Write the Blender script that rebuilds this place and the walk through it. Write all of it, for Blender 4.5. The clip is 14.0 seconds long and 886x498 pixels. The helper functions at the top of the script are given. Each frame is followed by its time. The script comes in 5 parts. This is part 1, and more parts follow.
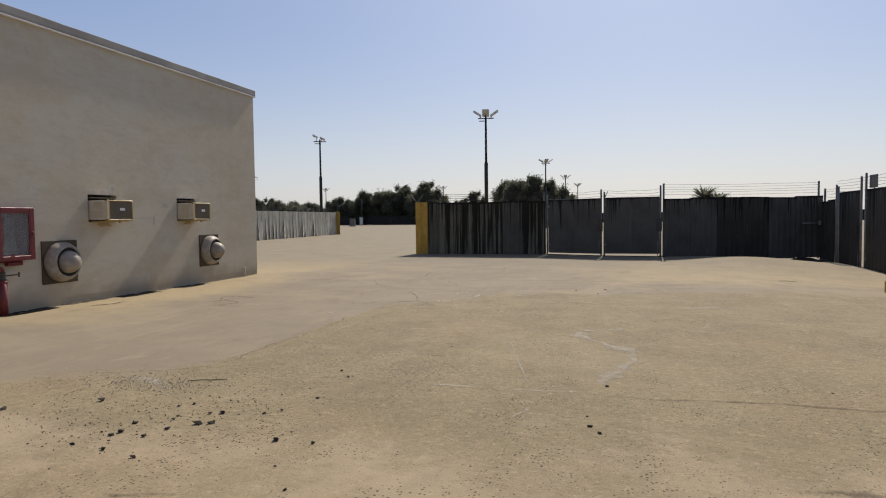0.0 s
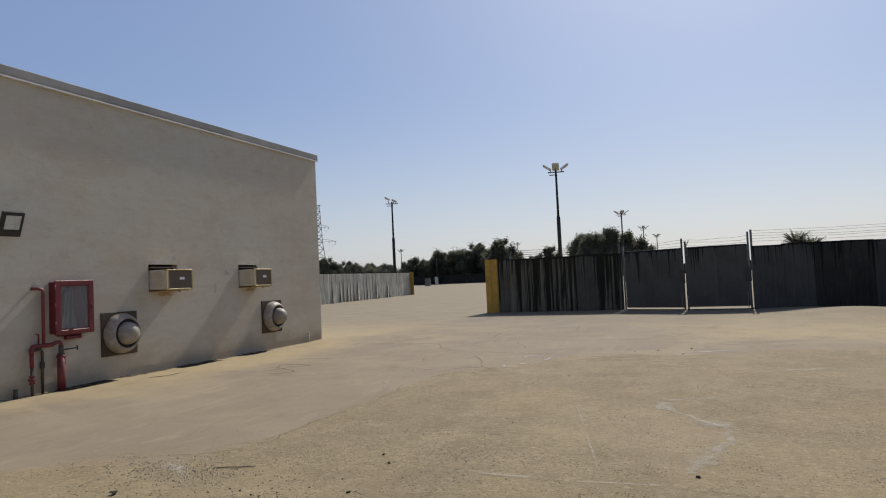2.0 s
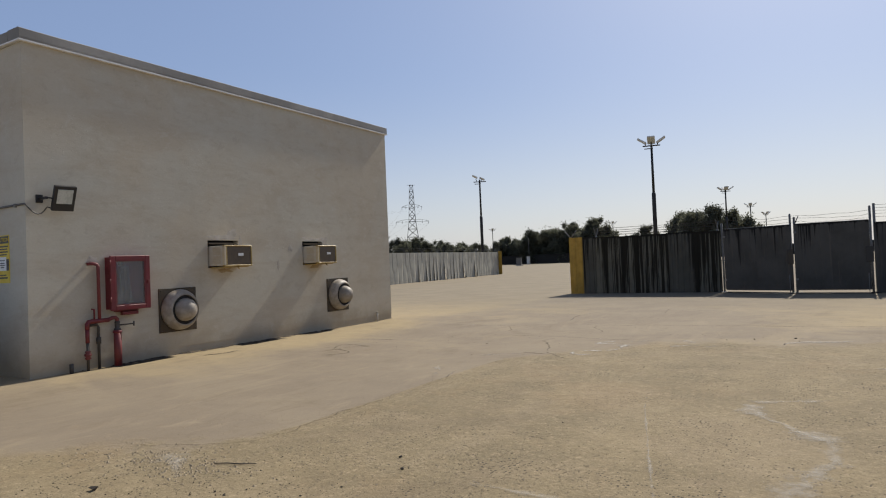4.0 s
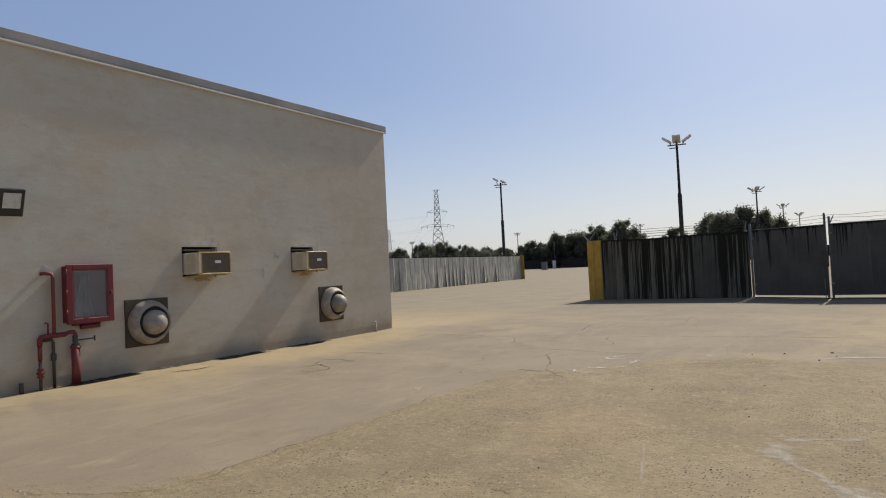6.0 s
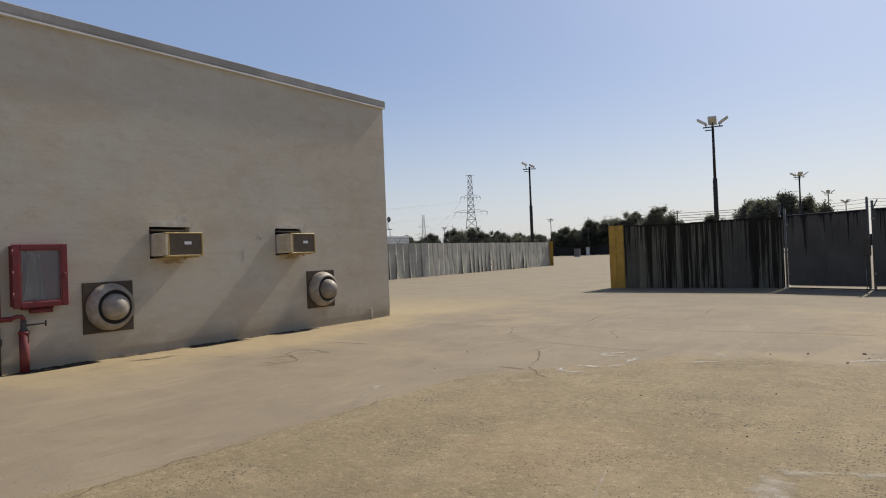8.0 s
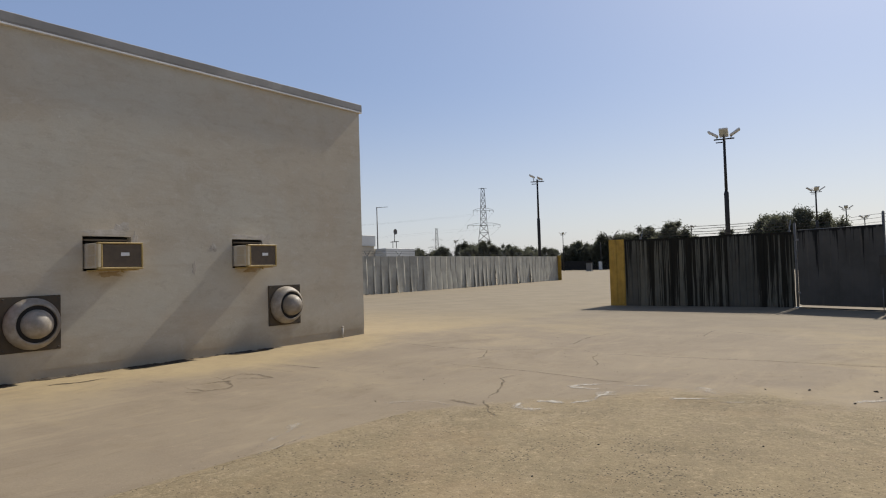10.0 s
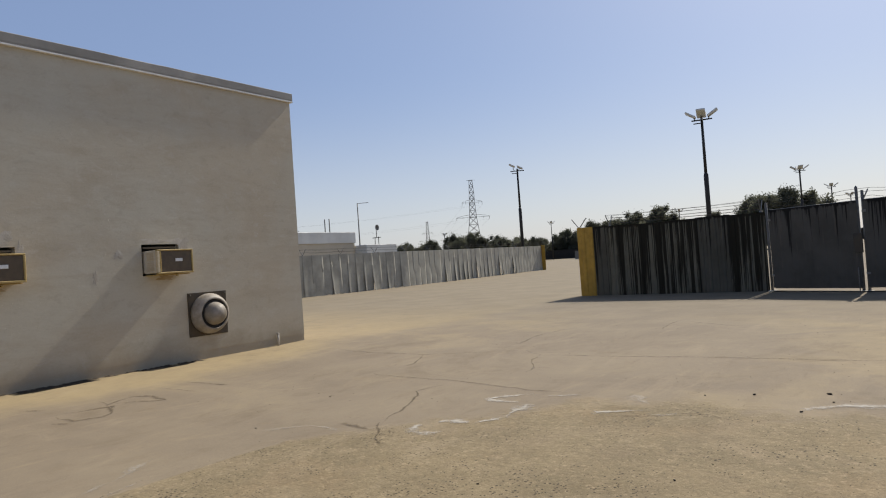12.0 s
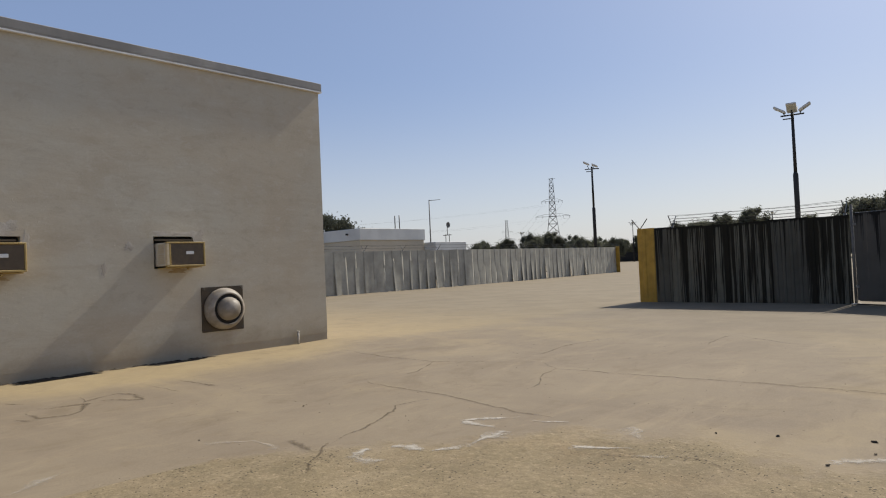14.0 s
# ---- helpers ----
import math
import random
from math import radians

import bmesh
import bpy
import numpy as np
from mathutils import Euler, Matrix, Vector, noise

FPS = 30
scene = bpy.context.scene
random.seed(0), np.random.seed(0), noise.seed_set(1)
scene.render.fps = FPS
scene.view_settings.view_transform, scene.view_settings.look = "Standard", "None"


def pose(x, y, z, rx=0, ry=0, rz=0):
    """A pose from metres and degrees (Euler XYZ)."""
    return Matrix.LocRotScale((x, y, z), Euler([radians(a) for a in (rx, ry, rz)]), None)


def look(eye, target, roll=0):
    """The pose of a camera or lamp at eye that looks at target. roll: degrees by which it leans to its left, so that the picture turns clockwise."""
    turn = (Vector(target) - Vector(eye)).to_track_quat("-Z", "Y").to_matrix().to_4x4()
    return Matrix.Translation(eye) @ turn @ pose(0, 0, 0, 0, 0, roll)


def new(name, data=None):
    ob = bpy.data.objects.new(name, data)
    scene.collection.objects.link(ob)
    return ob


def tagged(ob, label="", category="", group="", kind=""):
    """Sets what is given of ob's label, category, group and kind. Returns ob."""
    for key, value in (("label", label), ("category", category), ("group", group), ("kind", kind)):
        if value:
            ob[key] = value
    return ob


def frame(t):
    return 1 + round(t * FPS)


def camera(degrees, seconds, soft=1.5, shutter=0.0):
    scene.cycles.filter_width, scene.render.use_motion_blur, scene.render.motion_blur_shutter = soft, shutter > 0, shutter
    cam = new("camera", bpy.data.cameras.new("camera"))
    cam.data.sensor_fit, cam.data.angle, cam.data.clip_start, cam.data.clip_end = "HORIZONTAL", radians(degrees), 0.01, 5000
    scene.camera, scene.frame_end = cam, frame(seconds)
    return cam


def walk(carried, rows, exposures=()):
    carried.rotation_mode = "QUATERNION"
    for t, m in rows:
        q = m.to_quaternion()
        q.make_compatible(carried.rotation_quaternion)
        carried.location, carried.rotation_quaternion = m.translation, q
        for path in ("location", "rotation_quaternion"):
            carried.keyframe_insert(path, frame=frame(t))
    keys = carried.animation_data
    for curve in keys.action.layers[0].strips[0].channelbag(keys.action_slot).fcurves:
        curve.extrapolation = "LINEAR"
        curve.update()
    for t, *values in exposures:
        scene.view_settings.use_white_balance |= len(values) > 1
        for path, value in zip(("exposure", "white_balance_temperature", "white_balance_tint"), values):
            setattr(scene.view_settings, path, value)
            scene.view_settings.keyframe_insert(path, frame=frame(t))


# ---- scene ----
PATH = [
    (0, (9.562, -15.778, 1.45), (9.042, -13.849, 1.356), -0.7),
    (0.5, (9.485, -15.593, 1.443), (9.084, -13.633, 1.426), -1.4),
    (1, (9.527, -15.365, 1.434), (8.861, -13.479, 1.457), -3.7),
    (1.5, (9.582, -15.185, 1.461), (8.734, -13.375, 1.537), -3.5),
    (2, (9.589, -14.982, 1.46), (8.851, -13.126, 1.552), -2.7),
    (2.5, (9.616, -14.735, 1.435), (8.907, -12.867, 1.508), -2.4),
    (3, (9.713, -14.49, 1.405), (8.96, -12.638, 1.478), -1.5),
    (3.5, (9.696, -14.224, 1.403), (8.716, -12.48, 1.39), -0.3),
    (3.7, (9.696, -14.104, 1.399), (8.715, -12.361, 1.417), -2.0),
    (5.8, (9.653, -12.853, 1.41), (8.586, -11.163, 1.485), -2.2),
    (6, (9.668, -12.722, 1.399), (8.597, -11.035, 1.459), -2.8),
    (6.5, (9.722, -12.42, 1.379), (8.559, -10.793, 1.413), -0.2),
    (7, (9.767, -12.09, 1.374), (8.685, -10.41, 1.45), -0.8),
    (7.5, (9.748, -11.787, 1.336), (8.661, -10.109, 1.324), -3.1),
    (7.7, (9.762, -11.664, 1.34), (8.633, -10.014, 1.359), -3.0),
    (9.8, (9.804, -10.281, 1.337), (8.582, -8.698, 1.358), -1.0),
    (10, (9.802, -10.189, 1.348), (8.606, -8.587, 1.41), -1.7),
    (10.5, (9.799, -9.841, 1.348), (8.614, -8.233, 1.451), -2.5),
    (11, (9.812, -9.535, 1.341), (8.451, -8.071, 1.398), -1.3),
    (11.5, (9.941, -9.171, 1.337), (8.596, -7.691, 1.322), -3.4),
    (12, (10.041, -8.821, 1.367), (8.863, -7.206, 1.407), -4.0),
    (12.5, (10.131, -8.518, 1.376), (8.799, -7.028, 1.425), -1.2),
    (13, (10.244, -8.247, 1.372), (8.945, -6.729, 1.452), -2.9),
    (13.5, (10.238, -7.908, 1.364), (8.968, -6.365, 1.439), -1.9),
    (14, (10.309, -7.588, 1.342), (8.94, -6.13, 1.39), -2.5),
]
cam = camera(69.0, 14.0, 1.1)
walk(cam, [(t, look(eye, target, roll)) for t, eye, target, roll in PATH], [
    (0.0, -0.02, 6550, 10), (1.0, -0.07, 6400, 10), (1.5, -0.12, 6340, 9), (2.0, -0.12, 6330, 9), (2.5, -0.32, 6170, 9), (3.0, -0.26, 6200, 9), (3.5, -0.03, 6430, 9),
    (6.0, 0.0, 6500, 9), (10.5, 0.01, 6500, 9), (11.0, -0.03, 6500, 9), (11.5, 0.14, 6550, 9), (12.0, 0.02, 6500, 9), (14.0, 0.02, 6500, 9)])

# ---------------------------------------------------------------- light
SUN_EL, SUN_AZ = radians(43.0), radians(2.8)
sun_dir = Vector((math.sin(SUN_AZ) * math.cos(SUN_EL), math.cos(SUN_AZ) * math.cos(SUN_EL), math.sin(SUN_EL)))
world = bpy.data.worlds.new("sky")
scene.world = world
world.use_nodes = True
wn = world.node_tree
sky = wn.nodes.new("ShaderNodeTexSky")
sky.sky_type, sky.sun_disc = "NISHITA", False
sky.sun_elevation, sky.sun_rotation = SUN_EL, SUN_AZ
sky.air_density, sky.dust_density, sky.ozone_density = 1.0, 1.35, 2.2
haze = wn.nodes.new("ShaderNodeMix")
haze.data_type = "RGBA"
wn.links.new(sky.outputs["Color"], haze.inputs[6])
# the haze is thicker and whiter towards the horizon
up = wn.nodes.new("ShaderNodeTexCoord")
split = wn.nodes.new("ShaderNodeSeparateXYZ")
wn.links.new(up.outputs["Generated"], split.inputs[0])
low = wn.nodes.new("ShaderNodeMapRange")
low.interpolation_type = "SMOOTHSTEP"
for key, v in (("From Min", 0.0), ("From Max", 0.30), ("To Min", 1.0), ("To Max", 0.0)):
    low.inputs[key].default_value = v
wn.links.new(split.outputs["Z"], low.inputs["Value"])
thick = wn.nodes.new("ShaderNodeMapRange")
for key, v in (("To Min", 0.4), ("To Max", 0.62)):
    thick.inputs[key].default_value = v
wn.links.new(low.outputs[0], thick.inputs["Value"])
# and thins out overhead, where the sky is a clear deep blue
high = wn.nodes.new("ShaderNodeMapRange")
high.interpolation_type = "SMOOTHSTEP"
for key, v in (("From Min", 0.45), ("From Max", 0.85), ("To Min", 1.0), ("To Max", 0.15)):
    high.inputs[key].default_value = v
wn.links.new(split.outputs["Z"], high.inputs["Value"])
share = wn.nodes.new("ShaderNodeMath")
share.operation = "MULTIPLY"
wn.links.new(thick.outputs[0], share.inputs[0])
wn.links.new(high.outputs[0], share.inputs[1])
wn.links.new(share.outputs[0], haze.inputs["Factor"])
tint = wn.nodes.new("ShaderNodeMix")
tint.data_type = "RGBA"
tint.inputs[6].default_value = (4.7, 6.2, 10.4, 1)
tint.inputs[7].default_value = (8.95, 9.2, 9.9, 1)
wn.links.new(low.outputs[0], tint.inputs["Factor"])
wn.links.new(tint.outputs[2], haze.inputs[7])
wn.links.new(haze.outputs[2], wn.nodes["Background"].inputs["Color"])
wn.nodes["Background"].inputs["Strength"].default_value = 0.08
sun = new("sun", bpy.data.lights.new("sun", "SUN"))
sun.data.energy, sun.data.angle, sun.data.color = 4.8, radians(1.1), (1.0, 0.93, 0.82)
sun.matrix_world = look(sun_dir * 60, (0, 0, 0))


# ---------------------------------------------------------------- materials
class Nodes:
    """A short way to write a node material."""

    def __init__(self, name):
        self.mat = bpy.data.materials.new(name)
        self.mat.use_nodes = True
        self.tree = self.mat.node_tree
        self.bsdf = self.tree.nodes["Principled BSDF"]
        self.co = self.tree.nodes.new("ShaderNodeTexCoord").outputs["Object"]

    def put(self, socket, value):
        if isinstance(value, bpy.types.NodeSocket):
            self.tree.links.new(value, socket)
        elif isinstance(value, tuple) and len(value) == 3 and socket.type == "RGBA":
            socket.default_value = (*value, 1)
        else:
            socket.default_value = value

    def node(self, kind, **inputs):
        n = self.tree.nodes.new(kind)
        for k, v in inputs.items():
            self.put(n.inputs[k.replace("_", " ")], v)
        return n

    def noise(self, scale, detail=4.0, rough=0.55, co=None, distort=0.0):
        n = self.node("ShaderNodeTexNoise", Scale=scale, Detail=detail, Roughness=rough, Distortion=distort)
        self.put(n.inputs["Vector"], co if co is not None else self.co)
        return n.outputs["Fac"]

    def stretch(self, sx, sy, sz, co=None):
        n = self.node("ShaderNodeMapping")
        self.put(n.inputs["Vector"], co if co is not None else self.co)
        n.inputs["Scale"].default_value = (sx, sy, sz)
        return n.outputs["Vector"]

    def span(self, value, a, b, lo=0.0, hi=1.0, smooth=True):
        n = self.tree.nodes.new("ShaderNodeMapRange")
        n.interpolation_type = "SMOOTHSTEP" if smooth else "LINEAR"
        self.put(n.inputs["Value"], value)
        for k, v in (("From Min", a), ("From Max", b), ("To Min", lo), ("To Max", hi)):
            self.put(n.inputs[k], v)
        return n.outputs["Result"]

    def mix(self, fac, a, b, blend="MIX"):
        n = self.tree.nodes.new("ShaderNodeMix")
        n.data_type, n.blend_type = "RGBA", blend
        self.put(n.inputs["Factor"], fac)
        self.put(n.inputs[6], a)
        self.put(n.inputs[7], b)
        return n.outputs[2]

    def calc(self, op, a, b=0.0, c=0.0):
        n = self.tree.nodes.new("ShaderNodeMath")
        n.operation = op
        for s, v in zip(n.inputs, (a, b, c)):
            self.put(s, v)
        return n.outputs[0]

    def xyz(self, co=None):
        n = self.tree.nodes.new("ShaderNodeSeparateXYZ")
        self.put(n.inputs[0], co if co is not None else self.co)
        return n.outputs

    def own(self):
        return self.tree.nodes.new("ShaderNodeObjectInfo").outputs["Random"]

    def shifted(self):
        """Object coordinates moved by a number of the object's own, so that alike pieces differ."""
        c = self.tree.nodes.new("ShaderNodeCombineXYZ")
        far = self.calc("MULTIPLY", self.own(), 97.0)
        self.put(c.inputs[0], far)
        self.put(c.inputs[1], far)
        n = self.tree.nodes.new("ShaderNodeVectorMath")
        self.put(n.inputs[0], self.co)
        self.put(n.inputs[1], c.outputs[0])
        return n.outputs[0]

    def done(self, color, rough=0.7, metal=0.0, height=None, bump=0.3, depth=0.01):
        self.put(self.bsdf.inputs["Base Color"], color)
        self.put(self.bsdf.inputs["Roughness"], rough)
        self.put(self.bsdf.inputs["Metallic"], metal)
        if height is not None:
            b = self.node("ShaderNodeBump", Height=height, Strength=bump, Distance=depth)
            self.put(self.bsdf.inputs["Normal"], b.outputs["Normal"])
        return self.mat


def painted(name, c1, c2, scale=6.0, rough=0.6, metal=0.0, bump=0.25, depth=0.003, fine=80.0, dirt=0.35):
    """A worn even surface: two tones in patches, fine grain, and dirt at a larger scale."""
    m = Nodes(name)
    co = m.shifted()
    tone = m.span(m.noise(scale, 5, 0.6, co), 0.35, 0.68)
    col = m.mix(tone, c1, c2)
    big = m.span(m.noise(scale * 0.22, 3, 0.5, co), 0.4, 0.75, 0.0, dirt)
    col = m.mix(big, col, tuple(v * 0.62 for v in c1))
    grain = m.noise(fine, 3, 0.6, co)
    r = m.span(tone, 0, 1, rough - 0.08, rough + 0.1)
    return m.done(col, r, metal, grain, bump, depth)


def plaster_mat():
    """Old roller-painted render: broad level bands, rubbed patches, and small rough spots where the paint lies thick."""
    m = Nodes("rough_painted_plaster")
    z = m.xyz()[2]
    big = m.noise(0.35, 4, 0.6, distort=0.4)
    mid = m.noise(1.6, 6, 0.62)
    level = m.noise(1.0, 5, 0.62, m.stretch(0.5, 0.5, 2.2), 0.5)
    strokes = m.noise(1.0, 7, 0.68, m.stretch(1.5, 1.5, 3.0), 0.8)
    col = m.mix(m.span(big, 0.35, 0.65), (0.53, 0.468, 0.375), (0.525, 0.50, 0.435))
    col = m.mix(m.span(level, 0.46, 0.62, 0, 0.42), col, (0.455, 0.385, 0.30))
    col = m.mix(m.span(level, 0.46, 0.34, 0, 0.45), col, (0.54, 0.50, 0.43))
    col = m.mix(m.span(mid, 0.5, 0.72, 0, 0.4), col, (0.435, 0.375, 0.295))
    col = m.mix(m.span(strokes, 0.55, 0.72, 0, 0.4), col, (0.57, 0.535, 0.47))
    col = m.mix(m.span(strokes, 0.44, 0.3, 0, 0.3), col, (0.42, 0.37, 0.30))
    blot = m.noise(3.4, 7, 0.7, m.stretch(1, 1, 1.8), 0.5)
    col = m.mix(m.span(blot, 0.54, 0.66, 0, 0.42), col, (0.575, 0.55, 0.50))
    col = m.mix(m.span(blot, 0.46, 0.34, 0, 0.34), col, (0.40, 0.35, 0.285))
    grain = m.noise(26.0, 5, 0.7, m.stretch(1, 1, 1.5))
    col = m.mix(m.span(grain, 0.52, 0.7, 0, 0.22), col, (0.60, 0.57, 0.51))
    col = m.mix(m.span(grain, 0.48, 0.3, 0, 0.22), col, (0.36, 0.32, 0.265))
    # rough crusts of paint, in loose groups
    crust = m.calc("MULTIPLY", m.span(m.noise(0.9, 3, 0.6), 0.5, 0.66), m.span(m.noise(13.0, 6, 0.75, m.stretch(1, 1, 1.7)), 0.58, 0.7))
    col = m.mix(m.calc("MULTIPLY", crust, 0.6), col, (0.66, 0.64, 0.60))
    # splashed dirt along the foot
    ragged = m.calc("ADD", z, m.calc("MULTIPLY", m.noise(1.1, 5, 0.65), -0.9))
    col = m.mix(m.span(ragged, -0.45, 0.05, 0.6, 0), col, (0.30, 0.25, 0.185))
    col = m.mix(1.0, col, (0.965, 0.943, 0.88), "MULTIPLY")
    relief = m.calc("ADD", m.calc("MULTIPLY", m.noise(2.2, 8, 0.58, m.stretch(1, 1, 2.4)), 0.7), m.calc("MULTIPLY", crust, 0.5))
    relief = m.calc("ADD", relief, m.calc("MULTIPLY", strokes, 0.25))
    relief = m.calc("ADD", relief, m.calc("MULTIPLY", m.noise(45.0, 4, 0.7), 0.06))
    return m.done(col, m.span(mid, 0.3, 0.7, 0.72, 0.9), 0, relief, 0.22, 0.022)


def ground_mat():
    """Two surfaces meet along a ragged line: a smooth grey slab, and an older rough one with sand and grit; sand lies over both."""
    m = Nodes("sandy_concrete")
    x, y, z = m.xyz()
    big = m.noise(0.16, 5, 0.6, distort=0.5)
    mid = m.noise(0.75, 6, 0.65)
    small = m.noise(3.2, 6, 0.7, distort=0.4)
    sweep = m.noise(0.55, 6, 0.62, m.stretch(0.8, 1.15, 1), 0.7)
    grit = m.noise(75.0, 3, 0.75)
    coarse = m.noise(22.0, 4, 0.75)
    # the line where the slabs meet, y against x
    edge = m.tree.nodes.new("ShaderNodeValToRGB")
    ramp = edge.color_ramp
    stops = ((0, -11.8), (3.7, -10.9), (4.3, -10.5), (5.1, -10.3), (5.45, -9.6), (5.6, -5.3), (6.2, -4.55), (6.9, -3.7), (7.3, -2.95), (8.5, -2.8), (9.2, -3.1), (10.8, -2.4), (14.0, -1.4))
    while len(ramp.elements) < len(stops):
        ramp.elements.new(0.5)
    for e, (px, py) in zip(ramp.elements, stops):
        e.position, v = px / 14.0, (py + 12.0) / 12.0
        e.color = (v, v, v, 1)
    m.put(edge.inputs[0], m.calc("DIVIDE", x, 14.0))
    line = m.calc("SUBTRACT", m.calc("MULTIPLY", edge.outputs[0], 12.0), 12.0)
    gap = m.calc("SUBTRACT", y, line)
    gap = m.calc("ADD", gap, m.calc("ADD", m.span(mid, 0, 1, -0.6, 0.6), m.span(small, 0, 1, -0.4, 0.4)))
    rough_share = m.span(gap, -0.35, 0.3, 1, 0)
    slab = m.mix(m.span(sweep, 0.32, 0.68), (0.208, 0.172, 0.132), (0.25, 0.21, 0.158))
    slab = m.mix(m.span(small, 0.52, 0.75, 0, 0.4), slab, (0.19, 0.145, 0.096))
    old = m.mix(m.span(mid, 0.35, 0.68), (0.19, 0.155, 0.093), (0.245, 0.20, 0.122))
    worn = m.span(m.noise(0.5, 5, 0.72), 0.5, 0.66)
    old = m.mix(m.calc("MULTIPLY", worn, 0.25), old, (0.28, 0.187, 0.098))
    old = m.mix(m.span(coarse, 0.5, 0.7, 0, 0.55), old, (0.125, 0.095, 0.058))
    old = m.mix(m.span(coarse, 0.46, 0.3, 0, 0.55), old, (0.44, 0.35, 0.24))
    mottle = m.noise(8.5, 5, 0.72, distort=0.6)
    # the coarse top has worn away in places, most of all where carts turn by the south end
    bare = m.calc("ADD", m.span(y, -10.6, -12.2, 0, 0.55), m.span(m.noise(0.42, 5, 0.7), 0.42, 0.66, -0.25, 0.3))
    bare = m.span(bare, 0.05, 0.75)
    left = m.span(bare, 0, 1, 1.0, 0.3)
    old = m.mix(m.calc("MULTIPLY", left, m.span(mottle, 0.5, 0.66, 0, 0.28)), old, (0.14, 0.105, 0.064))
    old = m.mix(m.calc("MULTIPLY", left, m.span(mottle, 0.46, 0.3, 0, 0.3)), old, (0.41, 0.335, 0.23))
    old = m.mix(m.calc("MULTIPLY", bare, 0.7), old, m.mix(m.span(mid, 0.35, 0.65), (0.41, 0.33, 0.24), (0.35, 0.284, 0.205)))
    col = m.mix(rough_share, slab, old)
    # drifted sand: along the building, beyond its corner, on the heap by the fence, and thin veils elsewhere
    sand = m.mix(m.span(small, 0.3, 0.7), (0.355, 0.288, 0.174), (0.308, 0.25, 0.155))
    wall_side = m.calc("MULTIPLY", m.span(x, 0.3, 2.6, 1.0, 0), m.span(y, -10.5, -8, 0.2, 1))
    spot = m.calc("ADD", m.calc("POWER", m.calc("ADD", x, -1.5), 2.0), m.calc("POWER", m.calc("ADD", y, -2.5), 2.0))
    heap = m.calc("ADD", m.calc("POWER", m.calc("ADD", x, -14.0), 2.0), m.calc("POWER", m.calc("ADD", y, -5.0), 2.0))
    lies = m.calc("MAXIMUM", m.span(spot, 0.0, 22.0, 0.6, 0), m.span(heap, 4.0, 60.0, 0.9, 0))
    share = m.calc("ADD", m.calc("MAXIMUM", wall_side, lies), m.span(big, 0.4, 0.7, -0.2, 0.35))
    share = m.calc("ADD", share, m.span(sweep, 0.3, 0.7, -0.22, 0.22))
    col = m.mix(m.span(share, 0.05, 1.0, 0, 0.95), col, sand)
    # brushed streaks along the way walked
    drag = m.noise(1.0, 6, 0.68, m.stretch(1.6, 0.5, 1.0), 0.8)
    col = m.mix(m.span(drag, 0.52, 0.72, 0, 0.3), col, (0.36, 0.30, 0.215))
    col = m.mix(m.span(drag, 0.46, 0.3, 0, 0.25), col, (0.17, 0.132, 0.086))
    # dark drag marks and damp blotches
    smear = m.noise(0.6, 6, 0.72, m.stretch(1.0, 0.75, 1.0), 1.0)
    col = m.mix(m.span(smear, 0.53, 0.7, 0, 0.4), col, (0.155, 0.12, 0.078))
    col = m.mix(m.span(m.noise(1.1, 6, 0.75, distort=1.0), 0.60, 0.74, 0, 0.32), col, (0.38, 0.32, 0.24))
    grain = m.span(rough_share, 0, 1, 0.45, 1.0)
    col = m.mix(m.calc("MULTIPLY", grain, m.span(grit, 0.5, 0.3, 0, 0.34)), col, (0.10, 0.078, 0.05))
    col = m.mix(m.calc("MULTIPLY", grain, m.span(grit, 0.5, 0.7, 0, 0.26)), col, (0.46, 0.38, 0.265))
    # long scuffs that follow the wall over the smooth slab
    scuff = m.noise(1.0, 6, 0.72, m.stretch(2.6, 0.9, 1.0), 2.4)
    plain = m.span(rough_share, 0, 1, 1, 0.25)
    col = m.mix(m.calc("MULTIPLY", plain, m.span(scuff, 0.53, 0.74, 0, 0.36)), col, (0.15, 0.115, 0.078))
    col = m.mix(m.calc("MULTIPLY", plain, m.span(scuff, 0.46, 0.28, 0, 0.3)), col, (0.34, 0.28, 0.195))
    # pale worn crests and ochre hollows over the old slab
    crest = m.noise(0.85, 5, 0.66, m.stretch(0.7, 1.3, 1.0), 1.6)
    col = m.mix(m.calc("MULTIPLY", rough_share, m.span(crest, 0.48, 0.7, 0, 0.15)), col, (0.40, 0.325, 0.225))
    col = m.mix(m.calc("MULTIPLY", rough_share, m.span(crest, 0.47, 0.28, 0, 0.12)), col, (0.23, 0.16, 0.085))
    pits = m.node("ShaderNodeTexVoronoi", Scale=38.0)
    m.put(pits.inputs["Vector"], m.co)
    dots = m.calc("LESS_THAN", pits.outputs["Distance"], m.calc("MULTIPLY", m.span(rough_share, 0, 1, 0.06, 0.3), m.span(m.noise(1.4, 4, 0.7), 0.3, 0.7, 0.15, 1.25)))
    kept = m.calc("GREATER_THAN", m.xyz(pits.outputs["Color"])[0], m.span(rough_share, 0, 1, 0.9, 0.55))
    col = m.mix(m.calc("MULTIPLY", m.calc("MULTIPLY", dots, kept), m.span(bare, 0, 1, 0.95, 0.8)), col, (0.045, 0.033, 0.021))
    strength = m.span(rough_share, 0, 1, 0.25, 1.0)
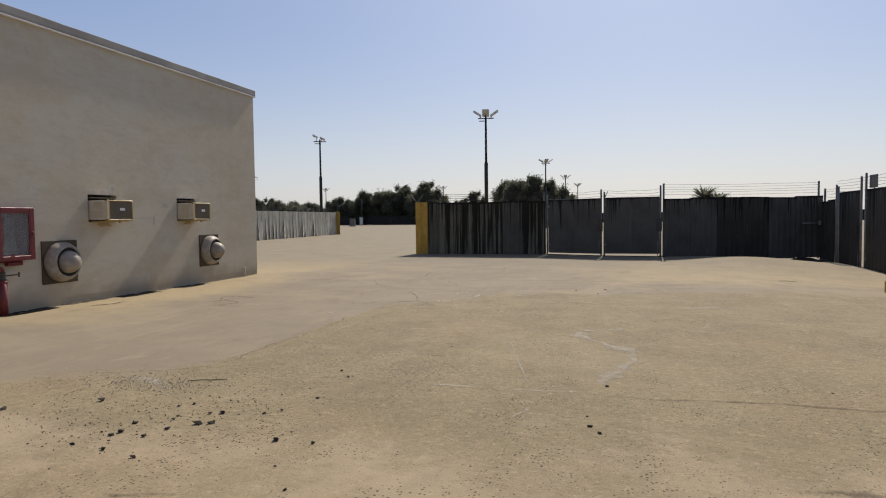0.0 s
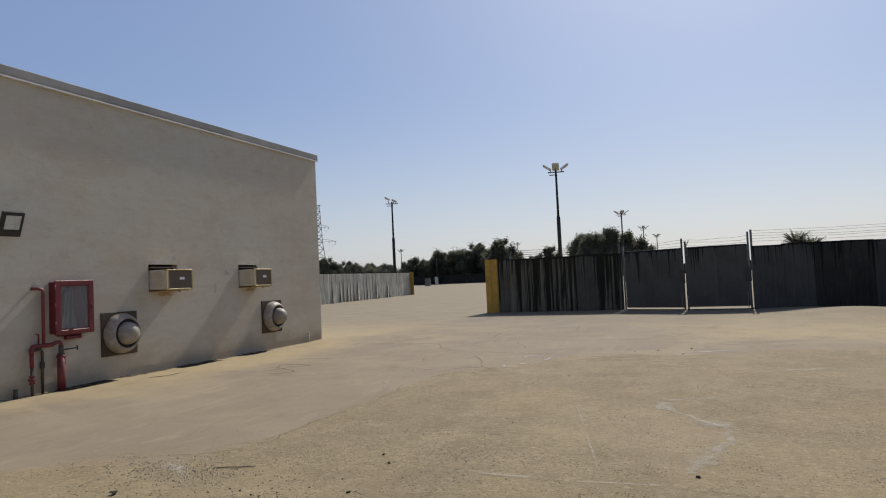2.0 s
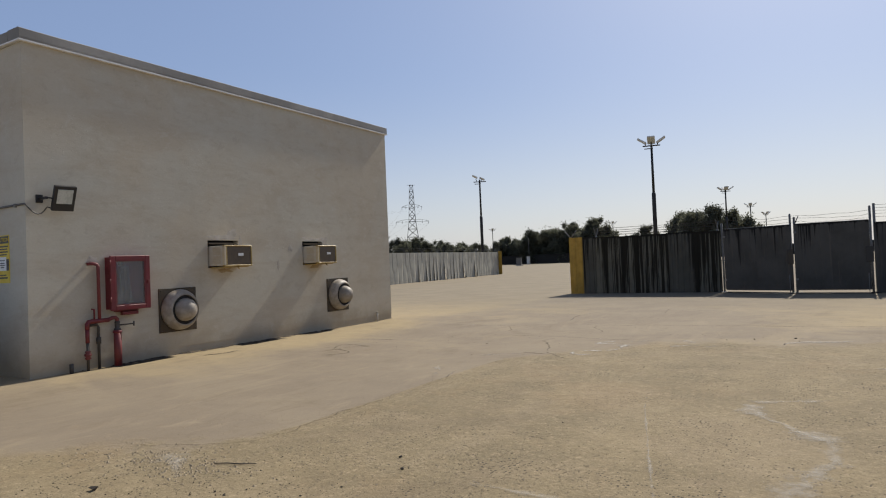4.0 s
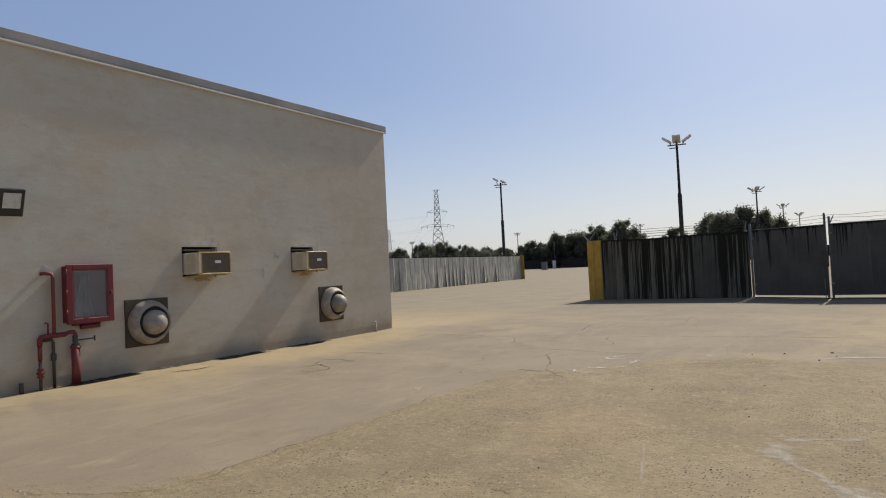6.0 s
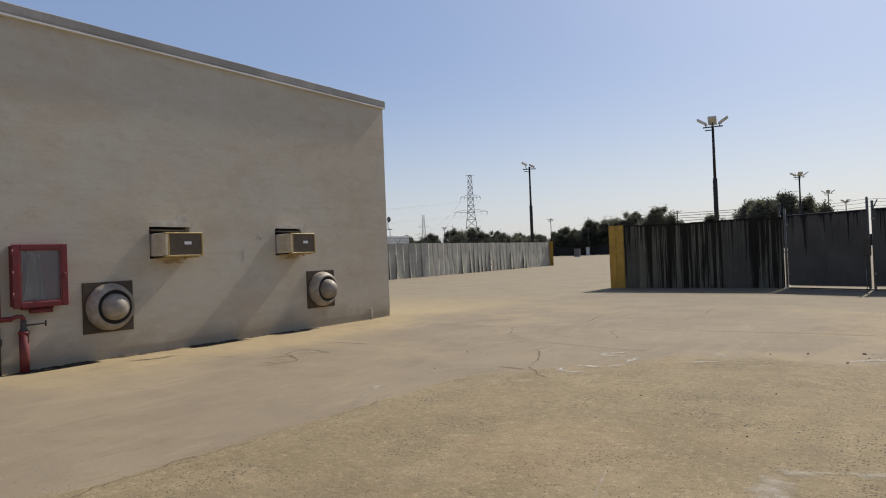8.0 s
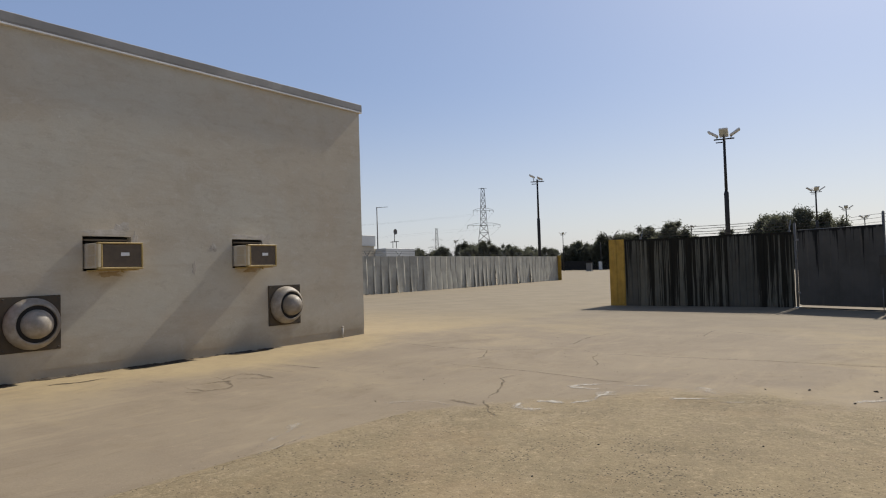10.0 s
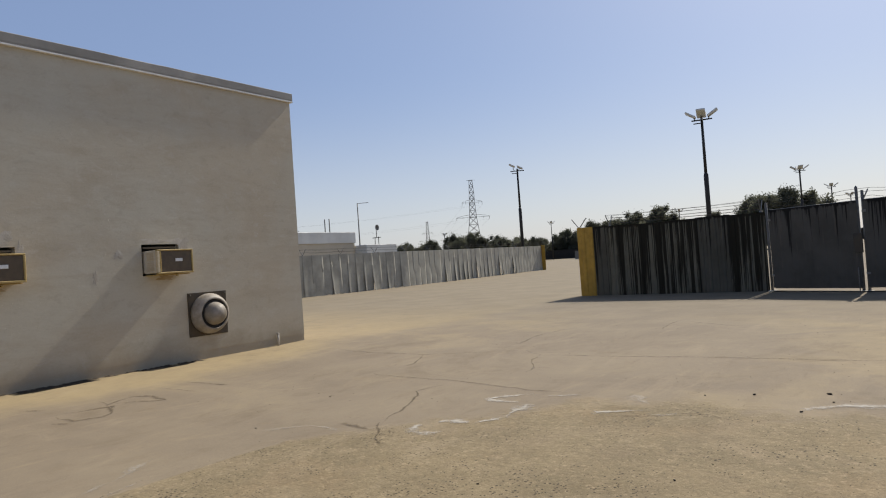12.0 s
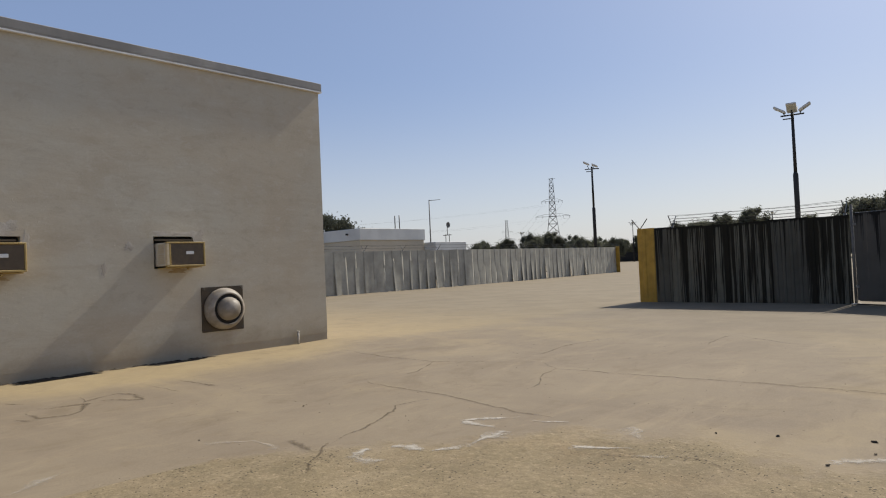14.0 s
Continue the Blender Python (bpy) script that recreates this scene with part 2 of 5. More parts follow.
    h = m.calc("ADD", m.calc("MULTIPLY", coarse, m.calc("MULTIPLY", m.calc("MULTIPLY", strength, left), 0.85)), m.calc("MULTIPLY", grit, m.calc("MULTIPLY", grain, 0.16)))
    h = m.calc("ADD", h, m.calc("ADD", m.calc("MULTIPLY", small, m.calc("MULTIPLY", m.calc("MULTIPLY", strength, left), 0.6)), m.calc("MULTIPLY", mid, 0.35)))
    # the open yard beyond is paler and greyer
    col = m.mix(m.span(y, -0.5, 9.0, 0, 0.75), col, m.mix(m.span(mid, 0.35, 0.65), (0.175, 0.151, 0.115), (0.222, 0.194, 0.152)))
    warm = m.mix(1.0, col, (1.005, 0.95, 0.845), "MULTIPLY")
    h = m.calc("ADD", h, m.calc("MULTIPLY", mottle, m.calc("MULTIPLY", m.calc("MULTIPLY", rough_share, left), 0.9)))
    return m.done(warm, 0.95, 0, h, 0.42, 0.022)


def sheet_mat(name, base, cover, runs, dark, rusty=0.4):
    """Grey painted sheet steel with black runs down from its top edge: cover, how much is black; runs, how far down they reach."""
    m = Nodes(name)
    co = m.shifted()
    z = m.xyz()[2]
    tone = m.noise(1.3, 5, 0.6, co)
    col = m.mix(m.span(tone, 0.35, 0.7), base, tuple(v * 0.75 for v in base))
    rust = m.span(m.noise(1.0, 5, 0.65, m.stretch(9, 9, 0.7, co)), 0.56, 0.74, 0, rusty)
    col = m.mix(rust, col, (0.16, 0.135, 0.11))
    wide = m.noise(1.0, 3, 0.5, m.stretch(3.2, 3.2, 0.07, co))
    runs_mid = m.noise(1.0, 4, 0.6, m.stretch(11, 11, 0.22, co), 0.15)
    thin = m.noise(1.0, 4, 0.65, m.stretch(34, 34, 0.45, co), 0.2)
    both = m.calc("ADD", m.calc("MULTIPLY", wide, 0.32), m.calc("ADD", m.calc("MULTIPLY", runs_mid, 0.4), m.calc("MULTIPLY", thin, 0.28)))
    reach = m.span(z, -2.2 * runs, 0.0, -0.16, 0.0, smooth=False)
    lip = m.span(z, -0.10, 0.0, 0.0, 0.09)
    wet = m.span(m.calc("ADD", m.calc("ADD", both, lip), reach), cover, cover + 0.045)
    col = m.mix(m.calc("MULTIPLY", wet, 0.93), col, dark)
    m.put(m.bsdf.inputs["Specular IOR Level"], 0.12)
    return m.done(col, m.span(wet, 0, 1, 0.6, 0.8), 0.0, m.noise(18, 4, 0.6, co), 0.25, 0.004)


def leaf_mat():
    m = Nodes("dusty_leaves")
    n = m.node("ShaderNodeNewGeometry").outputs["Random Per Island"]
    col = m.mix(n, (0.098, 0.106, 0.078), (0.175, 0.178, 0.136))
    col = m.mix(m.span(m.own(), 0, 1, 0, 0.4), col, (0.06, 0.06, 0.035))
    m.put(m.bsdf.inputs["Transmission Weight"], 0.0)
    m.put(m.bsdf.inputs["Specular IOR Level"], 0.08)
    thru = m.node("ShaderNodeBsdfTranslucent", Color=m.mix(n, (0.12, 0.125, 0.085), (0.18, 0.182, 0.13)))
    both = m.node("ShaderNodeMixShader", Fac=0.45)
    m.put(both.inputs[1], m.bsdf.outputs[0])
    m.put(both.inputs[2], thru.outputs[0])
    m.put(m.tree.nodes["Material Output"].inputs["Surface"], both.outputs[0])
    return m.done(col, 0.9)


def strewn_mat(name, c1, c2, lo, hi, most, fine, patchy):
    """A thin deposit that thins out to its edges: the mesh's own "core" value is 1 along its middle and 0 at its sides."""
    m = Nodes(name)
    core = m.tree.nodes.new("ShaderNodeAttribute")
    core.attribute_name = "core"
    spread = m.calc("ADD", core.outputs["Fac"], m.span(m.noise(fine, 5, 0.7), 0.25, 0.75, -0.55, 0.55, smooth=False))
    spread = m.calc("ADD", spread, m.span(m.noise(3.1, 3, 0.6), 0.3, 0.7, -patchy, patchy * 0.6, smooth=False))
    fac = m.span(spread, lo, hi, 0, most)
    col = m.mix(m.span(m.noise(12, 4, 0.6), 0.35, 0.65), c1, c2)
    m.done(col, 0.95)
    clear = m.node("ShaderNodeBsdfTransparent")
    both = m.node("ShaderNodeMixShader", Fac=fac)
    m.put(both.inputs[1], clear.outputs[0])
    m.put(both.inputs[2], m.bsdf.outputs[0])
    m.put(m.tree.nodes["Material Output"].inputs["Surface"], both.outputs[0])
    return m.mat


def glass_mat():
    m = Nodes("dusty_glass")
    m.put(m.bsdf.inputs["Transmission Weight"], 0.87)
    m.put(m.bsdf.inputs["IOR"], 1.3)
    dust = m.span(m.noise(5, 5, 0.7), 0.35, 0.75, 0.03, 0.12)
    return m.done((0.82, 0.82, 0.80), dust)


PLASTER, GROUND = plaster_mat(), ground_mat()
COPING = painted("weathered_concrete_coping", (0.25, 0.24, 0.225), (0.33, 0.315, 0.29), 2.5, 0.9, bump=0.3, depth=0.006, fine=14, dirt=0.7)
PLINTH = painted("plinth_render", (0.36, 0.31, 0.24), (0.41, 0.345, 0.255), 4, 0.9, bump=0.5, depth=0.006, fine=30)
WHITE_METAL = painted("white_flashing", (0.82, 0.81, 0.78), (0.72, 0.70, 0.66), 3, 0.45)
PATCH = painted("fresh_white_filler", (0.54, 0.50, 0.44), (0.43, 0.39, 0.325), 16, 0.9, bump=0.8, depth=0.01, fine=40)
WALLPATCH = painted("smeared_filler", (0.52, 0.475, 0.41), (0.43, 0.38, 0.31), 9, 0.9, bump=0.3, depth=0.006, fine=40)
DARK = painted("dark_void", (0.02, 0.018, 0.016), (0.03, 0.027, 0.024), 4, 0.9)
CREAM = painted("aged_cream_plastic", (0.62, 0.53, 0.37), (0.56, 0.45, 0.28), 9, 0.55, dirt=0.25)
CREAM_LIGHT = painted("cream_grille", (0.66, 0.60, 0.50), (0.58, 0.51, 0.40), 8, 0.6, dirt=0.25)
OCHRE = painted("ochre_frame", (0.46, 0.33, 0.12), (0.38, 0.26, 0.09), 7, 0.55)
BROWN = painted("brown_panel", (0.088, 0.06, 0.033), (0.12, 0.083, 0.046), 10, 0.45)
PLATE = painted("rusted_brown_plate", (0.055, 0.042, 0.027), (0.09, 0.066, 0.04), 7, 0.8, bump=0.5)
HOOD = painted("chalky_beige_hood", (0.25, 0.215, 0.17), (0.38, 0.335, 0.28), 7, 0.55, dirt=0.8)
LABEL_WHITE = painted("white_label", (0.8, 0.8, 0.78), (0.72, 0.72, 0.7), 20, 0.5, dirt=0.1)
RED = painted("faded_red_paint", (0.17, 0.014, 0.018), (0.13, 0.017, 0.021), 6, 0.5, dirt=0.35)
RED_DUSTY = painted("dusty_red_pipe", (0.19, 0.030, 0.030), (0.145, 0.036, 0.034), 11, 0.6, dirt=0.4)
STEEL = painted("galvanised_steel", (0.22, 0.215, 0.205), (0.15, 0.148, 0.14), 14, 0.6, metal=0.2)
IRON = painted("dark_iron", (0.06, 0.055, 0.05), (0.09, 0.08, 0.07), 12, 0.55, metal=0.4)
BLACK = painted("black_coated_metal", (0.016, 0.016, 0.017), (0.026, 0.025, 0.025), 8, 0.45)
CABLE = painted("grey_conduit", (0.15, 0.145, 0.135), (0.11, 0.105, 0.098), 9, 0.6)
POLE = painted("dark_painted_pole", (0.008, 0.009, 0.010), (0.015, 0.016, 0.017), 3, 0.6, dirt=0.2)
YELLOW = painted("weathered_yellow_paint", (0.43, 0.26, 0.032), (0.33, 0.20, 0.032), 3.5, 0.65, dirt=0.6)
YELLOW_SIGN = painted("yellow_sign", (0.68, 0.50, 0.03), (0.6, 0.44, 0.03), 5, 0.5, dirt=0.2)
LAMP_GLASS = painted("pale_lamp_front", (0.45, 0.47, 0.43), (0.55, 0.56, 0.51), 10, 0.25, dirt=0.1)
STREAKED = sheet_mat("black_streaked_sheet", (0.145, 0.14, 0.11), 0.446, 4.0, (0.012, 0.011, 0.008))
DRIPPED = sheet_mat("grey_sheet_with_drips", (0.088, 0.084, 0.076), 0.50, 0.9, (0.010, 0.010, 0.010))
GREYSHEET = sheet_mat("grey_sheet_with_thin_runs", (0.095, 0.092, 0.076), 0.475, 1.8, (0.012, 0.012, 0.010))
DARKSHEET = sheet_mat("dark_grey_sheet", (0.052, 0.048, 0.042), 0.485, 1.2, (0.009, 0.009, 0.008))
PALESHEET = sheet_mat("pale_grey_sheet", (0.38, 0.365, 0.315), 0.72, 0.5, (0.20, 0.19, 0.17), 0.12)
CREAMWALL = painted("cream_render", (0.55, 0.48, 0.36), (0.60, 0.53, 0.42), 0.8, 0.9, dirt=0.2)
GREYBAND = painted("pale_grey_fascia", (0.64, 0.64, 0.61), (0.57, 0.57, 0.55), 0.7, 0.7, dirt=0.3)
FARWALL = painted("dark_boundary_sheet", (0.022, 0.02, 0.017), (0.035, 0.03, 0.025), 0.5, 0.95)
LEAF, GLASS = leaf_mat(), glass_mat()
BARK = painted("grey_bark", (0.10, 0.08, 0.06), (0.15, 0.12, 0.09), 5, 0.9, bump=0.8)
STONE = painted("dark_rubble", (0.02, 0.014, 0.009), (0.042, 0.03, 0.019), 20, 0.9, bump=0.6)
PEBBLE = painted("sandy_pebbles", (0.27, 0.21, 0.135), (0.38, 0.31, 0.21), 15, 0.95)
CRACK = strewn_mat("dirt_filled_crack", (0.11, 0.08, 0.05), (0.15, 0.112, 0.07), 0.2, 1.0, 0.54, 26.0, 0.2)
# used for painted shade at the wall foot as well as for dirt
SHADE_DIRT = strewn_mat("dark_shade_and_dirt", (0.03, 0.022, 0.014), (0.055, 0.04, 0.026), 0.2, 0.6, 0.95, 11.0, 0.45)
SALT = strewn_mat("white_salt_crust", (0.56, 0.52, 0.455), (0.42, 0.375, 0.305), 0.0, 1.2, 0.8, 11.0, 0.4)
FAINT = strewn_mat("thin_salt_bloom", (0.56, 0.51, 0.43), (0.42, 0.37, 0.295), 0.0, 1.2, 0.42, 9.0, 0.45)
STAIN = painted("yellow_brown_stain", (0.36, 0.27, 0.15), (0.40, 0.33, 0.23), 14, 0.9)
CARPAINT = painted("white_car_paint", (0.78, 0.78, 0.77), (0.74, 0.74, 0.72), 2, 0.28, bump=0.0)
RUBBER = painted("tyre_rubber", (0.02, 0.02, 0.02), (0.03, 0.03, 0.03), 12, 0.85)
CARGLASS = painted("tinted_glass", (0.02, 0.024, 0.026), (0.025, 0.03, 0.03), 3, 0.08, bump=0.0)


# ---------------------------------------------------------------- shapes
def box(bm, x0, x1, y0, y1, z0, z1, bevel=0.0, segs=1):
    got = bmesh.ops.create_cube(bm, size=1.0, matrix=Matrix.Translation(((x0 + x1) / 2, (y0 + y1) / 2, (z0 + z1) / 2)) @ Matrix.Diagonal((x1 - x0, y1 - y0, z1 - z0, 1)))
    if bevel:
        edges = list({e for v in got["verts"] for e in v.link_edges})
        bmesh.ops.bevel(bm, geom=edges, offset=bevel, segments=segs, affect="EDGES", profile=0.6)
    return bm


def boxed(*a, **k):
    return box(bmesh.new(), *a, **k)


def tube(bm, pts, r, n=8, caps=True):
    """A round bar along pts; r: one radius, or one for each point."""
    pts = [Vector(p) for p in pts]
    rs = r if isinstance(r, (list, tuple)) else [r] * len(pts)
    rings, side = [], None
    for i, p in enumerate(pts):
        d = (pts[min(i + 1, len(pts) - 1)] - pts[max(i - 1, 0)]).normalized()
        if side is None:
            side = d.orthogonal().normalized()
        side = (side - d * side.dot(d)).normalized()
        up = d.cross(side)
        rings.append([bm.verts.new(p + rs[i] * (math.cos(6.28318 * k / n) * side + math.sin(6.28318 * k / n) * up)) for k in range(n)])
    for a, b in zip(rings, rings[1:]):
        for k in range(n):
            f = bm.faces.new((a[k], a[(k + 1) % n], b[(k + 1) % n], b[k]))
            f.smooth = n > 5
    if caps:
        bm.faces.new(rings[0][::-1])
        bm.faces.new(rings[-1])
    return bm


def tubed(pts, r, n=8):
    return tube(bmesh.new(), pts, r, n)


def revolved(profile, n=28, axis="X"):
    """A turned shape: profile of (along, radius) about the axis."""
    bm, rings = bmesh.new(), []
    for a, r in profile:
        ring = []
        for k in range(n):
            c, s = r * math.cos(2 * math.pi * k / n), r * math.sin(2 * math.pi * k / n)
            ring.append(bm.verts.new((a, c, s) if axis == "X" else (c, s, a)))
        rings.append(ring)
    for p, q in zip(rings, rings[1:]):
        for k in range(n):
            bm.faces.new((p[k], p[(k + 1) % n], q[(k + 1) % n], q[k])).smooth = True
    bm.faces.new(rings[0])
    bm.faces.new(rings[-1])
    bmesh.ops.recalc_face_normals(bm, faces=bm.faces)
    return bm


def mesh_of(name, bm, mat):
    me = bpy.data.meshes.new(name)
    bm.normal_update()
    bm.to_mesh(me)
    bm.free()
    me.materials.append(mat)
    return me


def solid(name, bm, mat, label="", category="", kind="", group=""):
    return tagged(new(name, mesh_of(name, bm, mat)), label, category, group, kind)


def thing(name, at, label, category, group="", kind="", turn=0.0):
    ob = new(name)
    ob.matrix_world = pose(*at, 0, 0, turn)
    ob.empty_display_size = 0.2
    return tagged(ob, label, category, group, kind)


def part(name, bm, mat, parent, label=""):
    ob = new(name, mesh_of(name, bm, mat))
    ob.parent = parent
    return tagged(ob, label)


def piece(name, me, parent, m):
    ob = new(name, me)
    ob.parent = parent
    ob.matrix_basis = m
    return ob


def lettering(name, text, size, mat, parent, m):
    cu = bpy.data.curves.new(name, "FONT")
    cu.body, cu.size, cu.align_x, cu.align_y, cu.extrude = text, size, "CENTER", "CENTER", 0.0008
    ob = bpy.data.objects.new(name, cu)
    me = bpy.data.meshes.new_from_object(ob)
    bpy.data.objects.remove(ob)
    me.materials.append(mat)
    return piece(name, me, parent, m)


# ---------------------------------------------------------------- ground
def ground_z(x, y):
    h = 0.014 * noise.noise((x * 0.23, y * 0.23, 3.1)) + 0.006 * noise.noise((x * 0.7, y * 0.7, 8.0))
    out = min(1.0, max(0.0, (max(x, y + 0.5) - 0.4) / 2.6))
    h -= 0.06 * out * out * (3 - 2 * out)  # the yard falls a little away from the building
    h += 0.23 * math.exp(-((x - 14.3) / 1.9) ** 2 - ((y - 7.0) / 2.2) ** 2)
    side = min(1.0, max(0.0, (x - 12.2) / 3.2)) * min(1.0, max(0.0, (y + 9.0) / 6.0)) * min(1.0, max(0.0, (13.0 - y) / 2.0))
    h -= 0.15 * side * side * (3 - 2 * side)
    if -9.5 < y < 0.6 and 0 <= x < 2.5:
        ragged = 0.6 + 0.5 * noise.noise((0.2, y * 0.9, 5.0)) + 0.25 * noise.noise((0.1, y * 3.1, 2.0))
        ease = min(1.0, max(0.0, (0.3 - y) / 0.8))
        ease *= min(1.0, 2.5 - x)
        h += ease * (0.02 * (0.4 + ragged) / (1 + math.exp((0.16 + 0.3 * ragged - x) / 0.02)) - 0.02)
    return h


def ground_sheet():
    fine_x = [-3 + 0.25 * i for i in range(81)]
    fine_y = [-14 + 0.25 * i for i in range(18)] + [-9.5 + 0.1 * i for i in range(101)] + [0.75 + 0.25 * i for i in range(46)]
    xs = [-3000, -900, -300, -120, -60, -30, -15, -8, -5] + [x for x in fine_x if x < 0] + [0.04 * i for i in range(39)] + [x for x in fine_x if x > 1.6] + [18, 20, 25, 35, 60, 120, 300, 900, 3000]
    ys = [-3000, -900, -300, -120, -60, -35, -25, -20, -17, -15.5] + fine_y + [13.5, 16, 20, 30, 45, 70, 110, 180, 320, 900, 3000]
    verts = [(x, y, ground_z(x, y)) for y in ys for x in xs]
    w = len(xs)
    faces = [(j * w + i, j * w + i + 1, (j + 1) * w + i + 1, (j + 1) * w + i) for j in range(len(ys) - 1) for i in range(w - 1)]
    me = bpy.data.meshes.new("ground")
    me.from_pydata(verts, [], faces)
    me.shade_smooth()
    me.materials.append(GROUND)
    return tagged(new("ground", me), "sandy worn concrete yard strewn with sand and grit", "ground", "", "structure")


ground_sheet()


# ---------------------------------------------------------------- building
L = 8.97


def pierced(to_world, length, z0, z1, holes, thick=0.22):
    """A wall as one mesh with openings through it. to_world(u, d, z): along, into the wall, up."""
    us = sorted({0, length, *(h[0] for h in holes), *(h[1] for h in holes)})
    zs = sorted({z0, z1, *(h[2] for h in holes), *(h[3] for h in holes)})
    bm, made = bmesh.new(), {}

    def v(u, d, z):
        key = (u, d, z)
        if key not in made:
            made[key] = bm.verts.new(to_world(u, d, z))
        return made[key]

    def hollow(a, b):
        return a < us[0] or a >= us[-1] or b < zs[0] or b >= zs[-1] or any(h[0] <= a < h[1] and h[2] <= b < h[3] for h in holes)

    for u0, u1 in zip(us, us[1:]):
        for w0, w1 in zip(zs, zs[1:]):
            if hollow(u0, w0):
                continue
            for d in (0, thick):
                bm.faces.new((v(u0, d, w0), v(u1, d, w0), v(u1, d, w1), v(u0, d, w1)))
            i, j = us.index(u0), zs.index(w0)
            for blocked, a, b in ((hollow(us[i - 1] if i else -1, w0), (u0, w0), (u0, w1)), (hollow(u1, w0), (u1, w0), (u1, w1)), (hollow(u0, zs[j - 1] if j else -9), (u0, w0), (u1, w0)), (hollow(u0, w1), (u0, w1), (u1, w1))):
                if blocked:
                    bm.faces.new((v(a[0], 0, a[1]), v(b[0], 0, b[1]), v(b[0], thick, b[1]), v(a[0], thick, a[1])))
    bmesh.ops.recalc_face_normals(bm, faces=bm.faces)
    return bm


AC_SPOTS = ((-5.82, -5.10), (-3.29, -2.61))
holes = [(a + L, b + L, 1.47, 1.985) for a, b in AC_SPOTS]
solid("wall_east", pierced(lambda u, d, z: (-d, u - L, z), L, 0.12, 4.815, holes), PLASTER, "grey-beige painted plaster wall with patches and stains", "wall", "structure")
solid("wall_south", pierced(lambda u, d, z: (-0.22 - u, -L + d, z), 11.78, -0.3, 4.80, [(0.72, 1.75, 0.0, 2.1)]), PLASTER, "grey painted plaster wall with a dark doorway", "wall", "structure")
solid("wall_north", pierced(lambda u, d, z: (-0.22 - u, -d, z), 11.78, -0.3, 4.80, []), PLASTER, "grey painted plaster back wall", "wall", "structure")
solid("wall_west", pierced(lambda u, d, z: (-12.0 + d, u - L + 0.22, z), L - 0.44, -0.3, 4.80, []), PLASTER, "grey painted plaster end wall", "wall", "structure")
solid("ceiling", boxed(-11.98, -0.02, -L + 0.02, -0.02, 4.60, 4.75), PLINTH, "flat concrete roof slab", "ceiling", "structure")


def coping():
    bm, steps = bmesh.new(), 46
    prof = ((0.045, 4.837), (0.05, 4.865), (0.045, 4.985), (0.02, 5.0), (-0.26, 4.995), (-0.26, 4.837))

    def run(p0, p1, out, count):
        rows = []
        for i in range(count + 1):
            p = p0.lerp(p1, i / count)
            wob = 0.006 * noise.noise((p.x * 1.7, p.y * 1.7, 1)) + 0.004 * noise.noise((p.x * 6, p.y * 6, 2))
            rows.append([bm.verts.new((p.x + out.x * d, p.y + out.y * d, z + (wob if z > 4.95 else 0))) for d, z in prof])
        for a, b in zip(rows, rows[1:]):
            for k in range(len(prof)):
                bm.faces.new((a[k], a[(k + 1) % len(prof)], b[(k + 1) % len(prof)], b[k]))
        bm.faces.new(rows[0])
        bm.faces.new(rows[-1][::-1])

    run(Vector((0, -L - 0.045, 0)), Vector((0, 0.045, 0)), Vector((1, 0, 0)), steps)
    run(Vector((-0.262, -L, 0)), Vector((-12.0, -L, 0)), Vector((0, -1, 0)), steps)
    run(Vector((-0.262, 0, 0)), Vector((-12.0, 0, 0)), Vector((0, 1, 0)), 20)
    bmesh.ops.recalc_face_normals(bm, faces=bm.faces)
    return bm


solid("trim_coping", coping(), COPING, "weathered grey concrete coping along the roof edge", "trim", "structure")
bm = boxed(-0.2, 0.055, -L - 0.055, 0.05, 4.81, 4.833)
box(bm, -12.0, -0.205, -L - 0.055, -L + 0.2, 4.81, 4.833)
solid("trim_flashing", bm, WHITE_METAL, "thin white metal flashing strip under the coping", "trim", "structure")
solid("baseboard_east", boxed(-0.22, -0.007, -L + 0.002, -0.002, -0.3, 0.12), PLASTER, "low rendered plinth along the wall foot", "baseboard", "structure")

door = thing("door_1", (-1.455, -L + 0.1, 0), "dark brown steel door set back in the wall", "door", "", "structure")
part("door_frame", box(box(boxed(-0.51, -0.45, -0.05, 0.05, 0, 2.1), 0.45, 0.51, -0.05, 0.05, 0, 2.1), -0.45, 0.45, -0.05, 0.05, 2.04, 2.1), DARK, door)
part("leaf", boxed(-0.447, 0.447, -0.02, 0.025, 0.01, 2.035, 0.004), BROWN, door)
part("door_handle", tubed([(0.36, -0.02, 1.02), (0.36, -0.07, 1.02), (0.25, -0.07, 1.02)], 0.011), STEEL, door)


